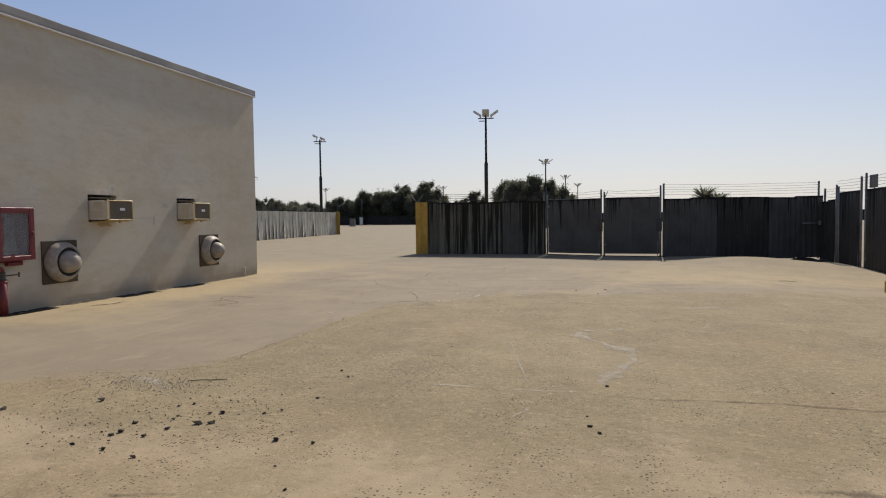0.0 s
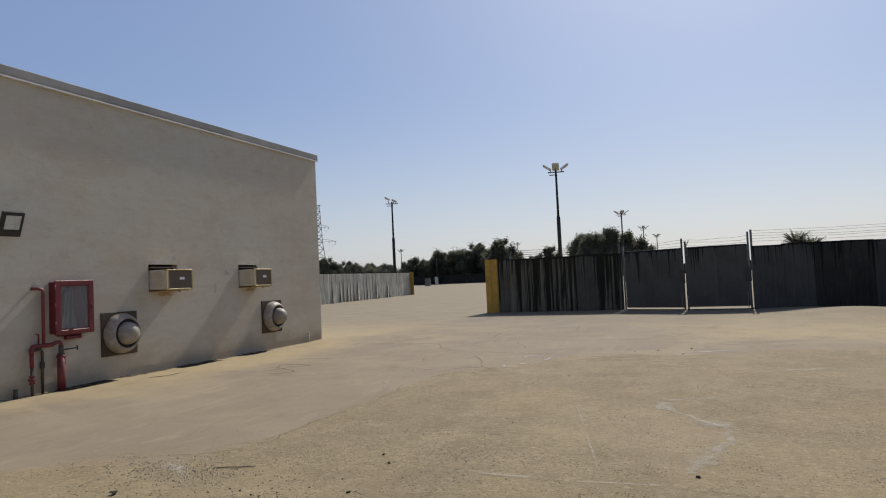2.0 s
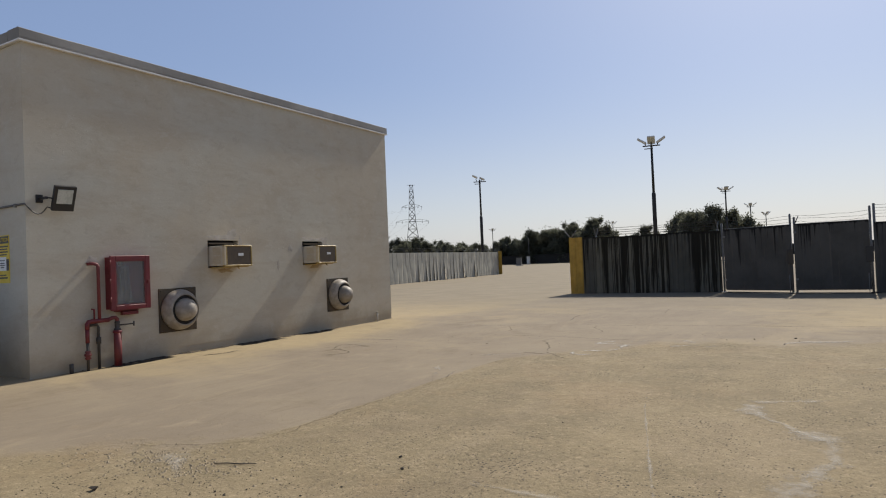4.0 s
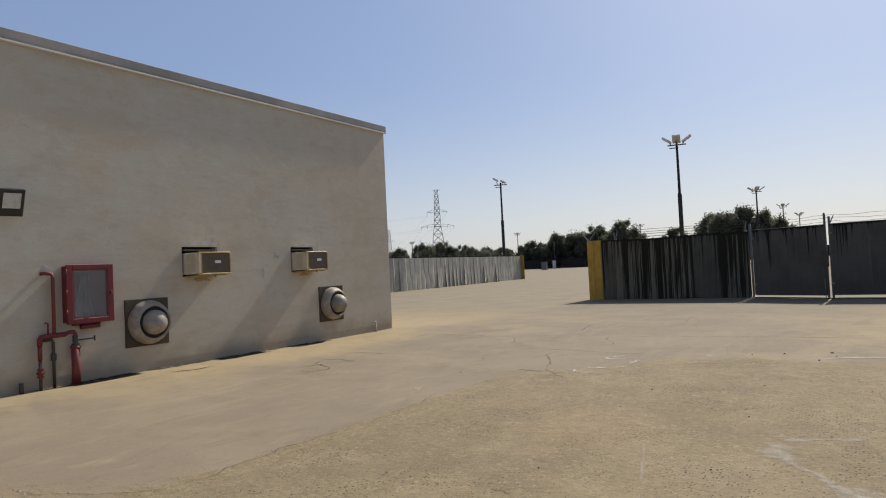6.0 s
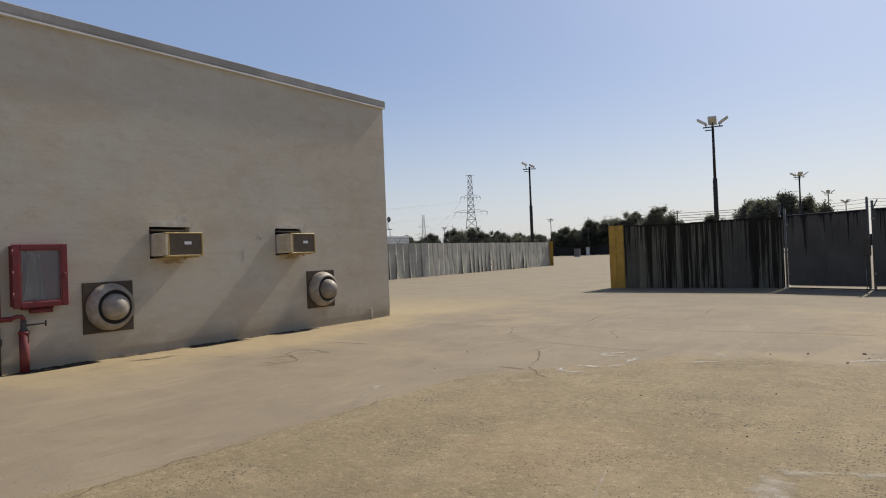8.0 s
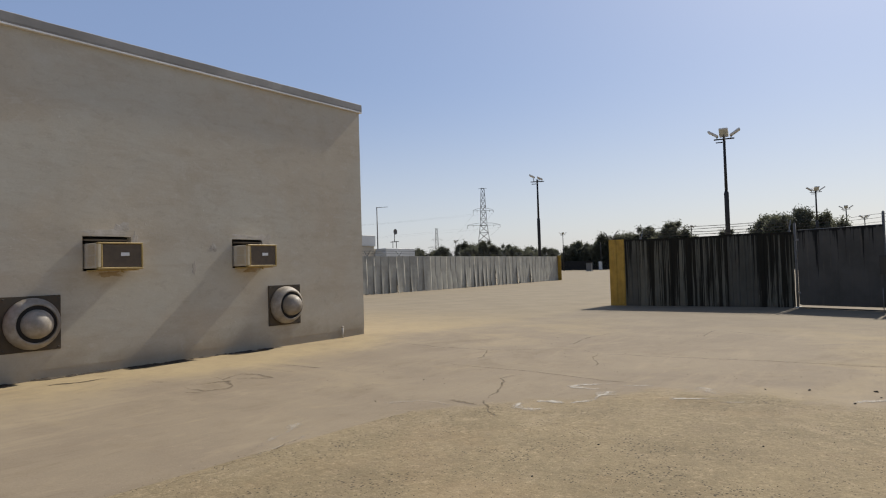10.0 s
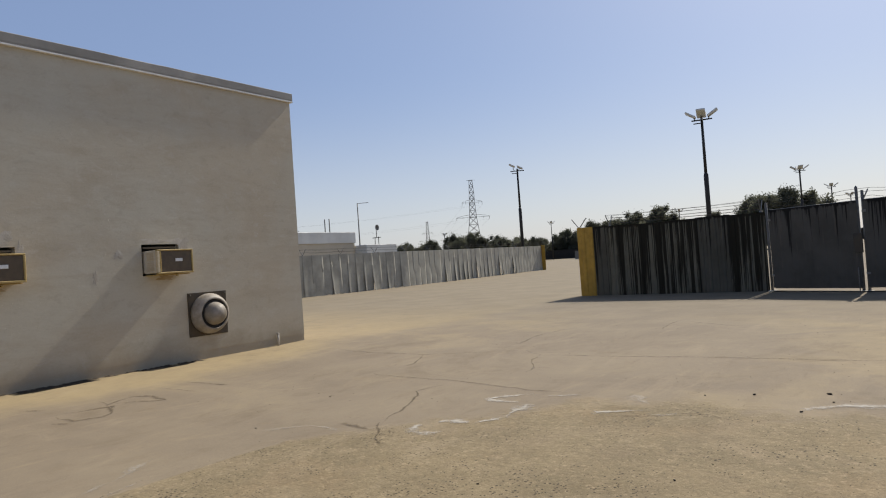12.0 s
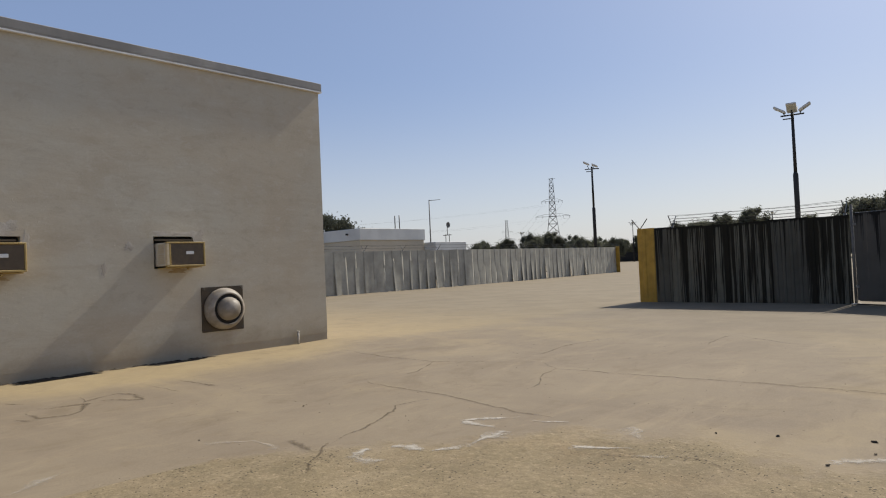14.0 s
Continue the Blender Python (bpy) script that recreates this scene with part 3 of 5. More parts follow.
# ---------------------------------------------------------------- things on the building
def air_conditioner(y0, y1):
    """A window unit seen from outside: its back pokes out of the wall, with a grille on the flank and a dark panel."""
    ac = thing("air_conditioner", (0, (y0 + y1) / 2, 1.485), "cream window air conditioner with brown back panel, stuck through the wall", "air conditioner", "wall air conditioners")
    w = (y1 - y0) / 2
    part("case", boxed(-0.30, 0.375, -w + 0.035, w - 0.035, 0.02, 0.385, 0.012, 2), CREAM_LIGHT, ac, "pale cream sheet case")
    bm = bmesh.new()
    for a, b, c, d in ((-w + 0.028, w - 0.028, 0.0, 0.03), (-w + 0.028, w - 0.028, 0.368, 0.392), (-w + 0.07, -w + 0.095, 0.03, 0.368), (w - 0.055, w - 0.028, 0.03, 0.368)):
        box(bm, 0.345, 0.41, a, b, c, d, 0.006)
    part("back_frame", bm, OCHRE, ac, "yellowed ochre frame")
    part("corner_post", boxed(0.345, 0.412, -w + 0.028, -w + 0.068, 0.032, 0.366, 0.006), CREAM, ac)
    part("back_panel", boxed(0.372, 0.396, -w + 0.098, w - 0.057, 0.032, 0.366, 0.004), BROWN, ac, "dark brown coil panel")
    part("name_plate", boxed(0.395, 0.401, 0.0, 0.125, 0.195, 0.245, 0.002), LABEL_WHITE, ac, "small white plate")
    for side in (-1, 1):
        for row in range(2):
            for k in range(9):
                z = 0.06 + row * 0.165 + k * 0.0155
                ys = sorted((side * (w - 0.036), side * (w - 0.029)))
                part("slat", boxed(0.09, 0.30, *ys, z, z + 0.008), CREAM, ac)
    part("sill_bracket", boxed(0.0, 0.33, -w + 0.05, w - 0.05, -0.018, -0.001, 0.003), OCHRE, ac)
    part("drain_spout", tubed([(0.33, 0.04, 0.0), (0.34, 0.04, -0.03), (0.37, 0.05, -0.04)], 0.012), OCHRE, ac)
    # wooden packing above, in the hole
    part("packing_board", boxed(-0.12, 0.03, -w + 0.01, w - 0.06, 0.43, 0.455), PLATE, ac)
    # added near-black backing, gives the open gap over the unit its shade
    part("seal_strip", boxed(-0.16, -0.13, -w + 0.004, w - 0.004, 0.387, 0.495), DARK, ac)
    return ac


for a, b in AC_SPOTS:
    air_conditioner(a, b)


def filler(y0, y1, z0, z1, seed, n=46):
    """A ragged thin smear of filler on the wall face."""
    bm = bmesh.new()
    my, mz = (y0 + y1) / 2, (z0 + z1) / 2
    rings = []
    for f, x in ((1.0, 0.0012), (0.8, 0.0022), (0.4, 0.0028)):
        ring = []
        for k in range(n):
            a = 2 * math.pi * k / n
            c, q = math.cos(a), math.sin(a)
            w = f * (0.75 + 0.5 * noise.noise((c * 1.3, q * 1.3, seed * 3.7)) + 0.35 * noise.noise((c * 5, q * 5, seed * 1.9)))
            e = max(abs(c), abs(q))
            ring.append(bm.verts.new((x, my + (y1 - y0) / 2 * c / e ** 0.6 * w, mz + (z1 - z0) / 2 * q / e ** 0.6 * w)))
        rings.append(ring)
    for a, b in zip(rings, rings[1:]):
        for k in range(n):
            bm.faces.new((a[k], a[(k + 1) % n], b[(k + 1) % n], b[k])).smooth = True
    bm.faces.new(rings[-1])
    bmesh.ops.recalc_face_normals(bm, faces=bm.faces)
    return bm


for k, (a, b, c, d) in enumerate(((-5.86, -5.0, 1.99, 2.09), (-5.40, -5.10, 2.02, 2.22), (-3.36, -2.55, 1.99, 2.09), (-2.70, -2.44, 1.86, 2.14), (-5.09, -4.98, 1.80, 2.06), (-3.76, -3.58, 1.76, 1.90), (-4.10, -3.98, 1.38, 1.60), (-8.10, -7.90, 1.58, 1.72))):
    solid("filler_patch", filler(a, b, c, d, k), WALLPATCH, "pale smeared filler patch on the plaster wall", "wall patch", "", "filler patches")


for k, (a, b, c, d) in enumerate(((-5.62, -5.25, 1.36, 1.475), (-3.08, -2.74, 1.38, 1.475))):
    solid("rust_stain", filler(a, b, c, d, k + 20), STAIN, "yellow-brown damp stain below the air conditioner", "stain", "", "stains")


def exhaust_fan(y, z):
    fan = thing("exhaust_fan", (0, y, z), "round chalky metal exhaust hood on a square brown plate", "exhaust fan", "wall exhaust fans")
    part("mounting_plate", boxed(0.0, 0.022, -0.377, 0.377, -0.377, 0.377, 0.004), PLATE, fan, "rusted dark brown square plate")
    part("outer_hood", revolved([(0.018, 0.345), (0.05, 0.352), (0.10, 0.348), (0.16, 0.325), (0.205, 0.285), (0.22, 0.262), (0.212, 0.252), (0.19, 0.252), (0.19, 0.256), (0.05, 0.30)], 36), HOOD, fan, "chalky beige bowl-shaped hood")
    # near-black lining paints the shade between hood and dome
    part("shadow_gap", revolved([(0.19, 0.2545), (0.10, 0.245), (0.07, 0.19), (0.072, 0.1)], 28), DARK, fan, "near-black throat lining, inner shade put into its colour")
    part("dome", revolved([(0.075, 0.19), (0.18, 0.198), (0.23, 0.196), (0.29, 0.18), (0.35, 0.145), (0.385, 0.10), (0.405, 0.05), (0.41, 0.008)], 32), HOOD, fan, "rounded beige dome cap")
    for sy, sz in ((-1, -1), (-1, 1), (1, -1), (1, 1)):
        part("bolt", revolved([(0.02, 0.012), (0.03, 0.011), (0.033, 0.004)], 6), IRON, fan).location = (0, sy * 0.34, sz * 0.34)
    return fan


exhaust_fan(-6.508, 0.768)
exhaust_fan(-2.16, 0.757)

# hose cabinet
cab = thing("hose_cabinet", (0, -7.49, 0.855), "red steel fire hose cabinet with a glazed door, on the wall", "hose cabinet")
W, H = 0.345, 0.86
bm = boxed(0.0, 0.135, -W + 0.02, -W + 0.035, 0.02, H - 0.02)
for q in ((0.0, 0.135, W - 0.035, W - 0.02, 0.02, H - 0.02), (0.0, 0.135, -W + 0.035, W - 0.035, 0.02, 0.035), (0.0, 0.135, -W + 0.035, W - 0.035, H - 0.035, H - 0.02), (0.0, 0.012, -W + 0.035, W - 0.035, 0.035, H - 0.035)):
    box(bm, *q)
part("body", bm, RED, cab)
bm = bmesh.new()
for q in ((-W, -W + 0.085, 0, H), (W - 0.085, W, 0, H), (-W + 0.085, W - 0.085, 0, 0.075), (-W + 0.085, W - 0.085, H - 0.075, H)):
    box(bm, 0.138, 0.178, *q, 0.007)
cab_door = part("door", bm, RED, cab, "red door frame")
part("pane", boxed(0.150, 0.156, -W + 0.08, W - 0.08, 0.07, H - 0.07), GLASS, cab_door, "dusty clear pane").visible_shadow = False
bm = bmesh.new()
for q in ((-W + 0.085, -W + 0.10, 0.075, H - 0.075), (W - 0.10, W - 0.085, 0.075, H - 0.075), (-W + 0.10, W - 0.10, 0.075, 0.09), (-W + 0.10, W - 0.10, H - 0.09, H - 0.075)):
    box(bm, 0.157, 0.172, *q)
part("glazing_bead", bm, RED_DUSTY, cab_door)
for z in (0.14, 0.43, 0.72):
    part("hinge", tubed([(0.172, -W - 0.004, z), (0.172, -W - 0.004, z + 0.07)], 0.012), RED_DUSTY, cab)
part("latch", boxed(0.17, 0.20, W - 0.06, W - 0.03, 0.40, 0.46, 0.006), RED_DUSTY, cab)
bm, rows = bmesh.new(), []
for a in range(13):
    f = a / 12
    rows.append([bm.verts.new((0.085 + 0.02 * math.sin(b * 1.1 + 2 * f) + 0.025 * noise.noise((b * 0.35, f * 3, 2)), (-0.17 + 0.26 * b / 16) * (0.55 + 0.5 * f) - 0.02, 0.70 - 0.60 * f + 0.03 * noise.noise((b * 0.3, f, 6)))) for b in range(17)])
for a, b in zip(rows, rows[1:]):
    for k in range(16):
        bm.faces.new((a[k], a[k + 1], b[k + 1], b[k])).smooth = True
bmesh.ops.solidify(bm, geom=bm.faces[:], thickness=0.006)
part("folded_hose", bm, HOOD, cab, "crumpled pale folded hose behind the pane")
part("gauge", revolved([(0.03, 0.035), (0.06, 0.035), (0.062, 0.01)], 16), STEEL, cab).location = (0, -0.1, 0.74)
part("foot_rail", box(boxed(0.03, 0.10, -0.11, 0.17, -0.085, -0.03, 0.006), 0.0, 0.05, -0.2, 0.2, -0.03, 0.018), RED, cab, "red support rail")

# pipework beside the cabinet
pw = thing("fire_pipework", (0.10, -8.0, 0), "faded red fire water pipes with valves by the wall", "pipework")
part("riser", tubed([(-0.1, -0.10, 1.60), (-0.03, -0.05, 1.60), (-0.005, 0.0, 1.585), (0, 0.012, 1.55), (0, 0.012, 0.72)], 0.025, 10), RED_DUSTY, pw)
part("header", tubed([(0, -0.185, 0.60), (0, -0.185, 0.68), (0, -0.165, 0.715), (0, -0.12, 0.72), (0, 0.16, 0.72)], 0.034, 12), RED, pw)
part("upper_drop", tubed([(0, -0.185, 0.61), (0, -0.185, 0.40)], 0.03, 10), RED, pw)
drop = part("drop_pipe", tubed([(0, -0.185, 0.41), (0, -0.185, -0.05)], 0.022, 10), IRON, pw, "dark rusted lower pipe")
part("gate_valve", revolved([(0.15, 0.03), (0.165, 0.048), (0.19, 0.03), (0.21, 0.052), (0.235, 0.052), (0.25, 0.03), (0.27, 0.046), (0.285, 0.03)], 12, "Z"), RED_DUSTY, drop, "dull red valve body").location = (0, -0.185, 0)
leg = part("back_leg", tubed([(-0.05, -0.17, 0.66), (-0.05, 0.0, 0.66), (-0.05, 0.02, 0.62), (-0.05, 0.02, -0.03)], 0.021, 8), IRON, pw, "dark rusted back pipe")
part("pipe_union", revolved([(0.36, 0.021), (0.37, 0.036), (0.46, 0.038), (0.47, 0.021)], 10, "Z"), IRON, leg).location = (-0.05, 0.02, 0)
part("bleed_cock", tubed([(0, -0.07, 0.74), (0, -0.07, 0.90), (0, -0.11, 0.905)], 0.013, 8), RED, pw)
part("elbow", tubed([(0, 0.15, 0.72), (0, 0.22, 0.745), (0, 0.275, 0.745), (0, 0.30, 0.715), (0, 0.30, 0.66)], 0.03, 10), RED_DUSTY, pw)
part("stop_valve", revolved([(0.54, 0.05), (0.57, 0.052), (0.58, 0.034), (0.62, 0.04), (0.65, 0.034), (0.67, 0.042), (0.69, 0.032)], 14, "Z"), IRON, pw, "dark iron valve").location = (0, 0.30, 0)
hw = part("valve_spindle", tubed([(0, 0.30, 0.62), (0.02, 0.44, 0.622), (0.03, 0.565, 0.625)], 0.011, 8), IRON, pw)
part("tee_bar", tubed([(0.03, 0.565, 0.585), (0.03, 0.565, 0.665)], 0.012, 8), IRON, hw)
part("standpipe", tubed([(0, 0.30, 0.55), (0, 0.30, -0.06)], 0.058, 16), RED_DUSTY, pw, "thick dusty red standpipe")
part("collar", revolved([(0.5, 0.06), (0.505, 0.07), (0.535, 0.07), (0.54, 0.05)], 16, "Z"), RED, pw).location = (0, 0.30, 0)
part("floor_stub", tubed([(-0.03, -0.42, -0.05), (-0.03, -0.42, 0.12)], 0.03, 10), IRON, pw)

# floodlight and its cable
fl = thing("floodlight", (0.0, -8.78, 2.56), "black floodlight on a short arm fixed to the wall", "floodlight")
part("arm", box(boxed(0.0, 0.20, -0.018, 0.018, -0.018, 0.018, 0.003), 0.0, 0.012, -0.05, 0.05, -0.06, 0.06, 0.003), BLACK, fl)
head = part("housing", boxed(-0.15, 0.15, -0.03, 0.035, -0.19, 0.19, 0.014, 2), BLACK, fl, "black finned housing")
head.matrix_basis = pose(0.235, 0.225, 0.0, 24, 0, 82)
part("lens", boxed(-0.105, 0.105, -0.034, -0.029, -0.075, 0.14, 0.002), LAMP_GLASS, head, "pale lamp window")
for k in range(7):
    part("fin", boxed(-0.12 + 0.036 * k, -0.114 + 0.036 * k, 0.035, 0.06, -0.14, 0.14), BLACK, head)
part("yoke", tubed([(0.20, 0.0, 0.0), (0.20, 0.04, 0.0), (0.21, 0.10, -0.01)], 0.012, 6), BLACK, fl)
pts = [(0.02 + 0.03 * math.sin(3.14 * s), -0.20 + 0.30 * s, -0.095 - 0.13 * math.sin(3.0 * s)) for s in [i / 12 for i in range(13)]]
part("cable", tubed(pts + [(0.14, 0.16, -0.16)], 0.008, 6), BLACK, fl, "thin black loop of cable")
cond = thing("conduit", (0, -L, 2.475), "grey cable conduit clipped along the front wall", "conduit")
part("pipe", tubed([(-6.0, -0.016, -0.06), (-1.2, -0.016, -0.012), (0.012, -0.016, 0.0)], 0.016, 8), CABLE, cond)
for k in range(4):
    part("clip", boxed(-0.25 - 0.9 * k, -0.22 - 0.9 * k, -0.036, 0.0, -0.034 - 0.01 * k, 0.02 - 0.008 * k, 0.003), STEEL, cond)

# warning sign on the front wall
sg = thing("caution_sign", (-0.64, -L, 1.71), "yellow and black caution sign with a white notice", "sign")
part("board", boxed(-0.185, 0.185, -0.006, 0.0, -0.35, 0.35), YELLOW_SIGN, sg)
part("header_band", boxed(-0.175, 0.175, -0.008, -0.0065, 0.23, 0.335), BLACK, sg, "black header band")
lettering("heading", "CAUTION", 0.082, YELLOW_SIGN, sg, pose(0, -0.0092, 0.282, 90, 0, 0))
for z, w, h in ((0.185, 0.15, 0.022), (0.145, 0.13, 0.018), (0.105, 0.15, 0.02), (0.065, 0.12, 0.018), (-0.235, 0.09, 0.016), (-0.275, 0.13, 0.022)):
    part("text_bar", boxed(-w, w, -0.0078, -0.0065, z - h / 2, z + h / 2), BLACK, sg)
part("symbol_band", boxed(-0.175, 0.175, -0.008, -0.0065, -0.17, 0.0), BLACK, sg)
nt = part("notice", boxed(-0.105, 0.105, -0.0105, -0.0085, -0.17, 0.03), LABEL_WHITE, sg, "white paper notice")
for z, w in ((-0.02, 0.07), (-0.06, 0.06), (-0.09, 0.07), (-0.12, 0.05)):
    part("text_bar", boxed(-w, w, -0.0118, -0.0107, z - 0.007, z + 0.007), BLACK, nt)

st = thing("stub_pipe", (0.05, -0.70, 0.0), "short pale capped pipe stub by the wall foot", "pipe")
part("pipe", tubed([(0, 0, -0.06), (0, 0, 0.20)], 0.022, 10), PATCH, st)
part("cap", tubed([(0, 0, 0.20), (0, 0, 0.222)], 0.027, 10), PATCH, st)


# ---------------------------------------------------------------- fences
YARD = -0.06  # level of the yard at the fences


def sheet_mesh(name, width, height, mat, ribs=5, depth=0.018, rows=3, curl=0.0, bend=0.0):
    """One ribbed steel sheet hanging down from its top edge, along x, front towards -y."""
    cols = []
    for k in range(ribs):
        u = width * k / ribs
        s = width / ribs
        cols += [(u, 0), (u + 0.5 * s, 0), (u + 0.6 * s, -depth), (u + 0.9 * s, -depth)]
    cols.append((width, 0))
    if bend:
        cols = [(u + 0.25 * width / ribs * noise.noise((u * 5, bend * 31, 1)), v * (0.3 + 1.6 * abs(noise.noise((u * 4, bend * 17, 5)))) + 0.03 * noise.noise((u * 2.5, bend * 23, 9))) for u, v in cols]
    bm, grid = bmesh.new(), []
    for d in (0.0, 0.004):
        rws = []
        for j in range(rows + 1):
            f = j / rows
            rws.append([bm.verts.new((u, v + d - curl * f ** 3 + 0.012 * noise.noise((u * 3, f * 2, width * 9 + curl)) * f, -height * f)) for u, v in cols])
        grid.append(rws)
    for rws in grid:
        for a, b in zip(rws, rws[1:]):
            for k in range(len(cols) - 1):
                bm.faces.new((a[k], a[k + 1], b[k + 1], b[k]))
    for j in range(rows):
        for k in (0, len(cols) - 1):
            bm.faces.new((grid[0][j][k], grid[0][j + 1][k], grid[1][j + 1][k], grid[1][j][k]))
    bmesh.ops.recalc_face_normals(bm, faces=bm.faces)
    return mesh_of(name, bm, mat)


def buckled_sheet(width, height, mat, flare, seed):
    """A plain steel sheet, smooth along its top, whose free bottom corners bow and flare outwards."""
    bm, grid = bmesh.new(), []
    nu, nv = 10, 9
    for d in (0.0, 0.004):
        rws = []
        for j in range(nv + 1):
            f, row = j / nv, []
            for i in range(nu + 1):
                g = i / nu
                low = max(0.0, (f - 0.2) / 0.8)
                out = flare * low ** 1.5 * (0.15 + 1.0 * (1 - g) ** 3)
                out += 0.05 * low * noise.noise((g * 2.6, f * 0.6, seed * 7.0)) + 0.006 * noise.noise((g * 4.0, f * 1.5, seed * 11.0))
                end = 0.05 * max(0.0, f - 0.85) / 0.15 * noise.noise((g * 3.0, 0.5, seed * 5.0))
                row.append(bm.verts.new((width * g - 0.05 * f * f * flare / 0.2, d - out, -height * f + end)))
            rws.append(row)
        grid.append(rws)
    for rws in grid:
        for a, b in zip(rws, rws[1:]):
            for k in range(nu):
                bm.faces.new((a[k], a[k + 1], b[k + 1], b[k])).smooth = True
    for j in range(nv):
        for k in (0, nu):
            bm.faces.new((grid[0][j][k], grid[0][j + 1][k], grid[1][j + 1][k], grid[1][j][k]))
    bmesh.ops.recalc_face_normals(bm, faces=bm.faces)
    return mesh_of("sheet", bm, mat)


def sagging(a, b, sag, n=8, wob=0.0):
    a, b = Vector(a), Vector(b)
    return [a.lerp(b, i / n) + Vector((0, 0, -sag * 4 * (i / n) * (1 - i / n) + wob * noise.noise((i * 1.3, a.z * 40, b.x)))) for i in range(n + 1)]


def fence_run(p0, p1, height, mats, label, rng, width=0.93, lean=0.0, posts=2.8, arms=True, wires=4, group="sheet fences", post_up=0.0, drop=0.0):
    """A straight run of sheet fence from p0 to p1 (its front to the right hand of p1 -> p0), with posts, rails, wire arms and barbed wire."""
    p0, p1 = Vector((*p0, YARD - drop)), Vector((*p1, YARD - drop))
    run = (p1 - p0).length
    turn = math.degrees(math.atan2(p1.y - p0.y, p1.x - p0.x))
    fence = thing("fence", p0, label, "fence", group, "", turn)
    count = max(1, round(run / width))
    w = run / count
    if lean:
        meshes = [[buckled_sheet(w + 0.16, height, m, c * lean / 2.6, b) for c, b in ((0.02, 0.3), (0.05, 0.7), (0.10, 1.1), (0.17, 1.7), (0.26, 2.3), (0.12, 2.9), (0.07, 3.4))] for m in mats]
    else:
        meshes = [[sheet_mesh("sheet", w + 0.06, height + 0.06, m, 5, 0.018, 3, c) for c in (0.0, 0.012)] for m in mats]
    for k in range(count):
        me = rng.choice(meshes[k % len(mats)])
        if lean:
            calm = noise.noise((k * 0.16, run, 4.0)) > 0.22
            me = meshes[0][0] if calm else me
            turned = pose(k * w, -0.03 - 0.004 * (k % 3), height + rng.uniform(-0.008, 0.006), -abs(rng.gauss(0, 0.15 if calm else 0.5)), rng.gauss(0, 0.15) if rng.random() < 0.7 or calm else rng.uniform(-2.5, -0.5), 0)
        else:
            turned = pose(k * w, -0.028 + rng.uniform(-0.008, 0.008), height + rng.uniform(-0.03, 0.02), rng.gauss(0, 0.25), rng.gauss(0, 0.35), 0)
        piece("sheet", me, fence, turned)
    part("rail", boxed(0, run, 0.0, 0.045, height - 0.28, height - 0.235), STEEL, fence)
    part("rail", boxed(0, run, 0.0, 0.045, 0.5, 0.545), STEEL, fence)
    n = max(1, round(run / posts))
    tops = []
    for k in range(n + 1):
        x = min(max(run * k / n, 0.04), run - 0.04)
        part("post", tubed([(x, 0.085, -0.1), (x, 0.085, height + 0.04 + post_up)], 0.038, 8), STEEL, fence)
        tops.append(x)
        if arms:
            for s in (-1, 1):
                part("wire_arm", tubed([(x, 0.085, height + 0.0), (x, 0.085 + s * 0.27, height + 0.34)], 0.014, 5), STEEL, fence)
    for j in range(wires):
        f = (j + 1) / wires
        for s in (-1, 1) if arms else (1,):
            line = []
            for a, b in zip(tops, tops[1:]):
                y, z = (0.085 + s * 0.26 * f, height + 0.33 * f) if arms else (0.085, height + 0.05 + 0.09 * (j + 1))
                line += sagging((a, y, z), (b, y, z), rng.uniform(0.0, 0.05), 6, 0.02)[(1 if line else 0):]
            part("barbed_wire", tubed(line, 0.0055, 4), IRON, fence)
    return fence


rng = random.Random(7)
# streaked fence with the yellow end
f1 = fence_run((2.24, 10.77), (6.72, 10.74), 2.20, [STREAKED, STREAKED, STREAKED, GREYSHEET, STREAKED], "grey sheet fence with black runs and barbed wire", rng, posts=5.0)
yl = thing("fence_end", (1.20, 10.80, YARD), "weathered yellow painted end sheet of the fence", "fence end", "fence ends")
piece("sheet", sheet_mesh("sheet", 0.54, 2.22, YELLOW, 2, 0.02), yl, pose(0, -0.03, 2.22))
piece("sheet", sheet_mesh("sheet", 0.54, 2.22, GREYSHEET, 2, 0.02), yl, pose(0.52, -0.022, 2.21))
part("post", tubed([(0.035, 0.06, -0.1), (0.035, 0.06, 2.24)], 0.042, 8), YELLOW, yl)
part("return_sheet", boxed(0.0, 0.02, -0.02, 0.5, 0.0, 2.2), YELLOW, yl)
for s in (-1, 1):
    part("wire_arm", tubed([(0.05, 0.06, 2.2), (0.05 + s * 0.25, 0.06, 2.52)], 0.016, 5), STEEL, yl)

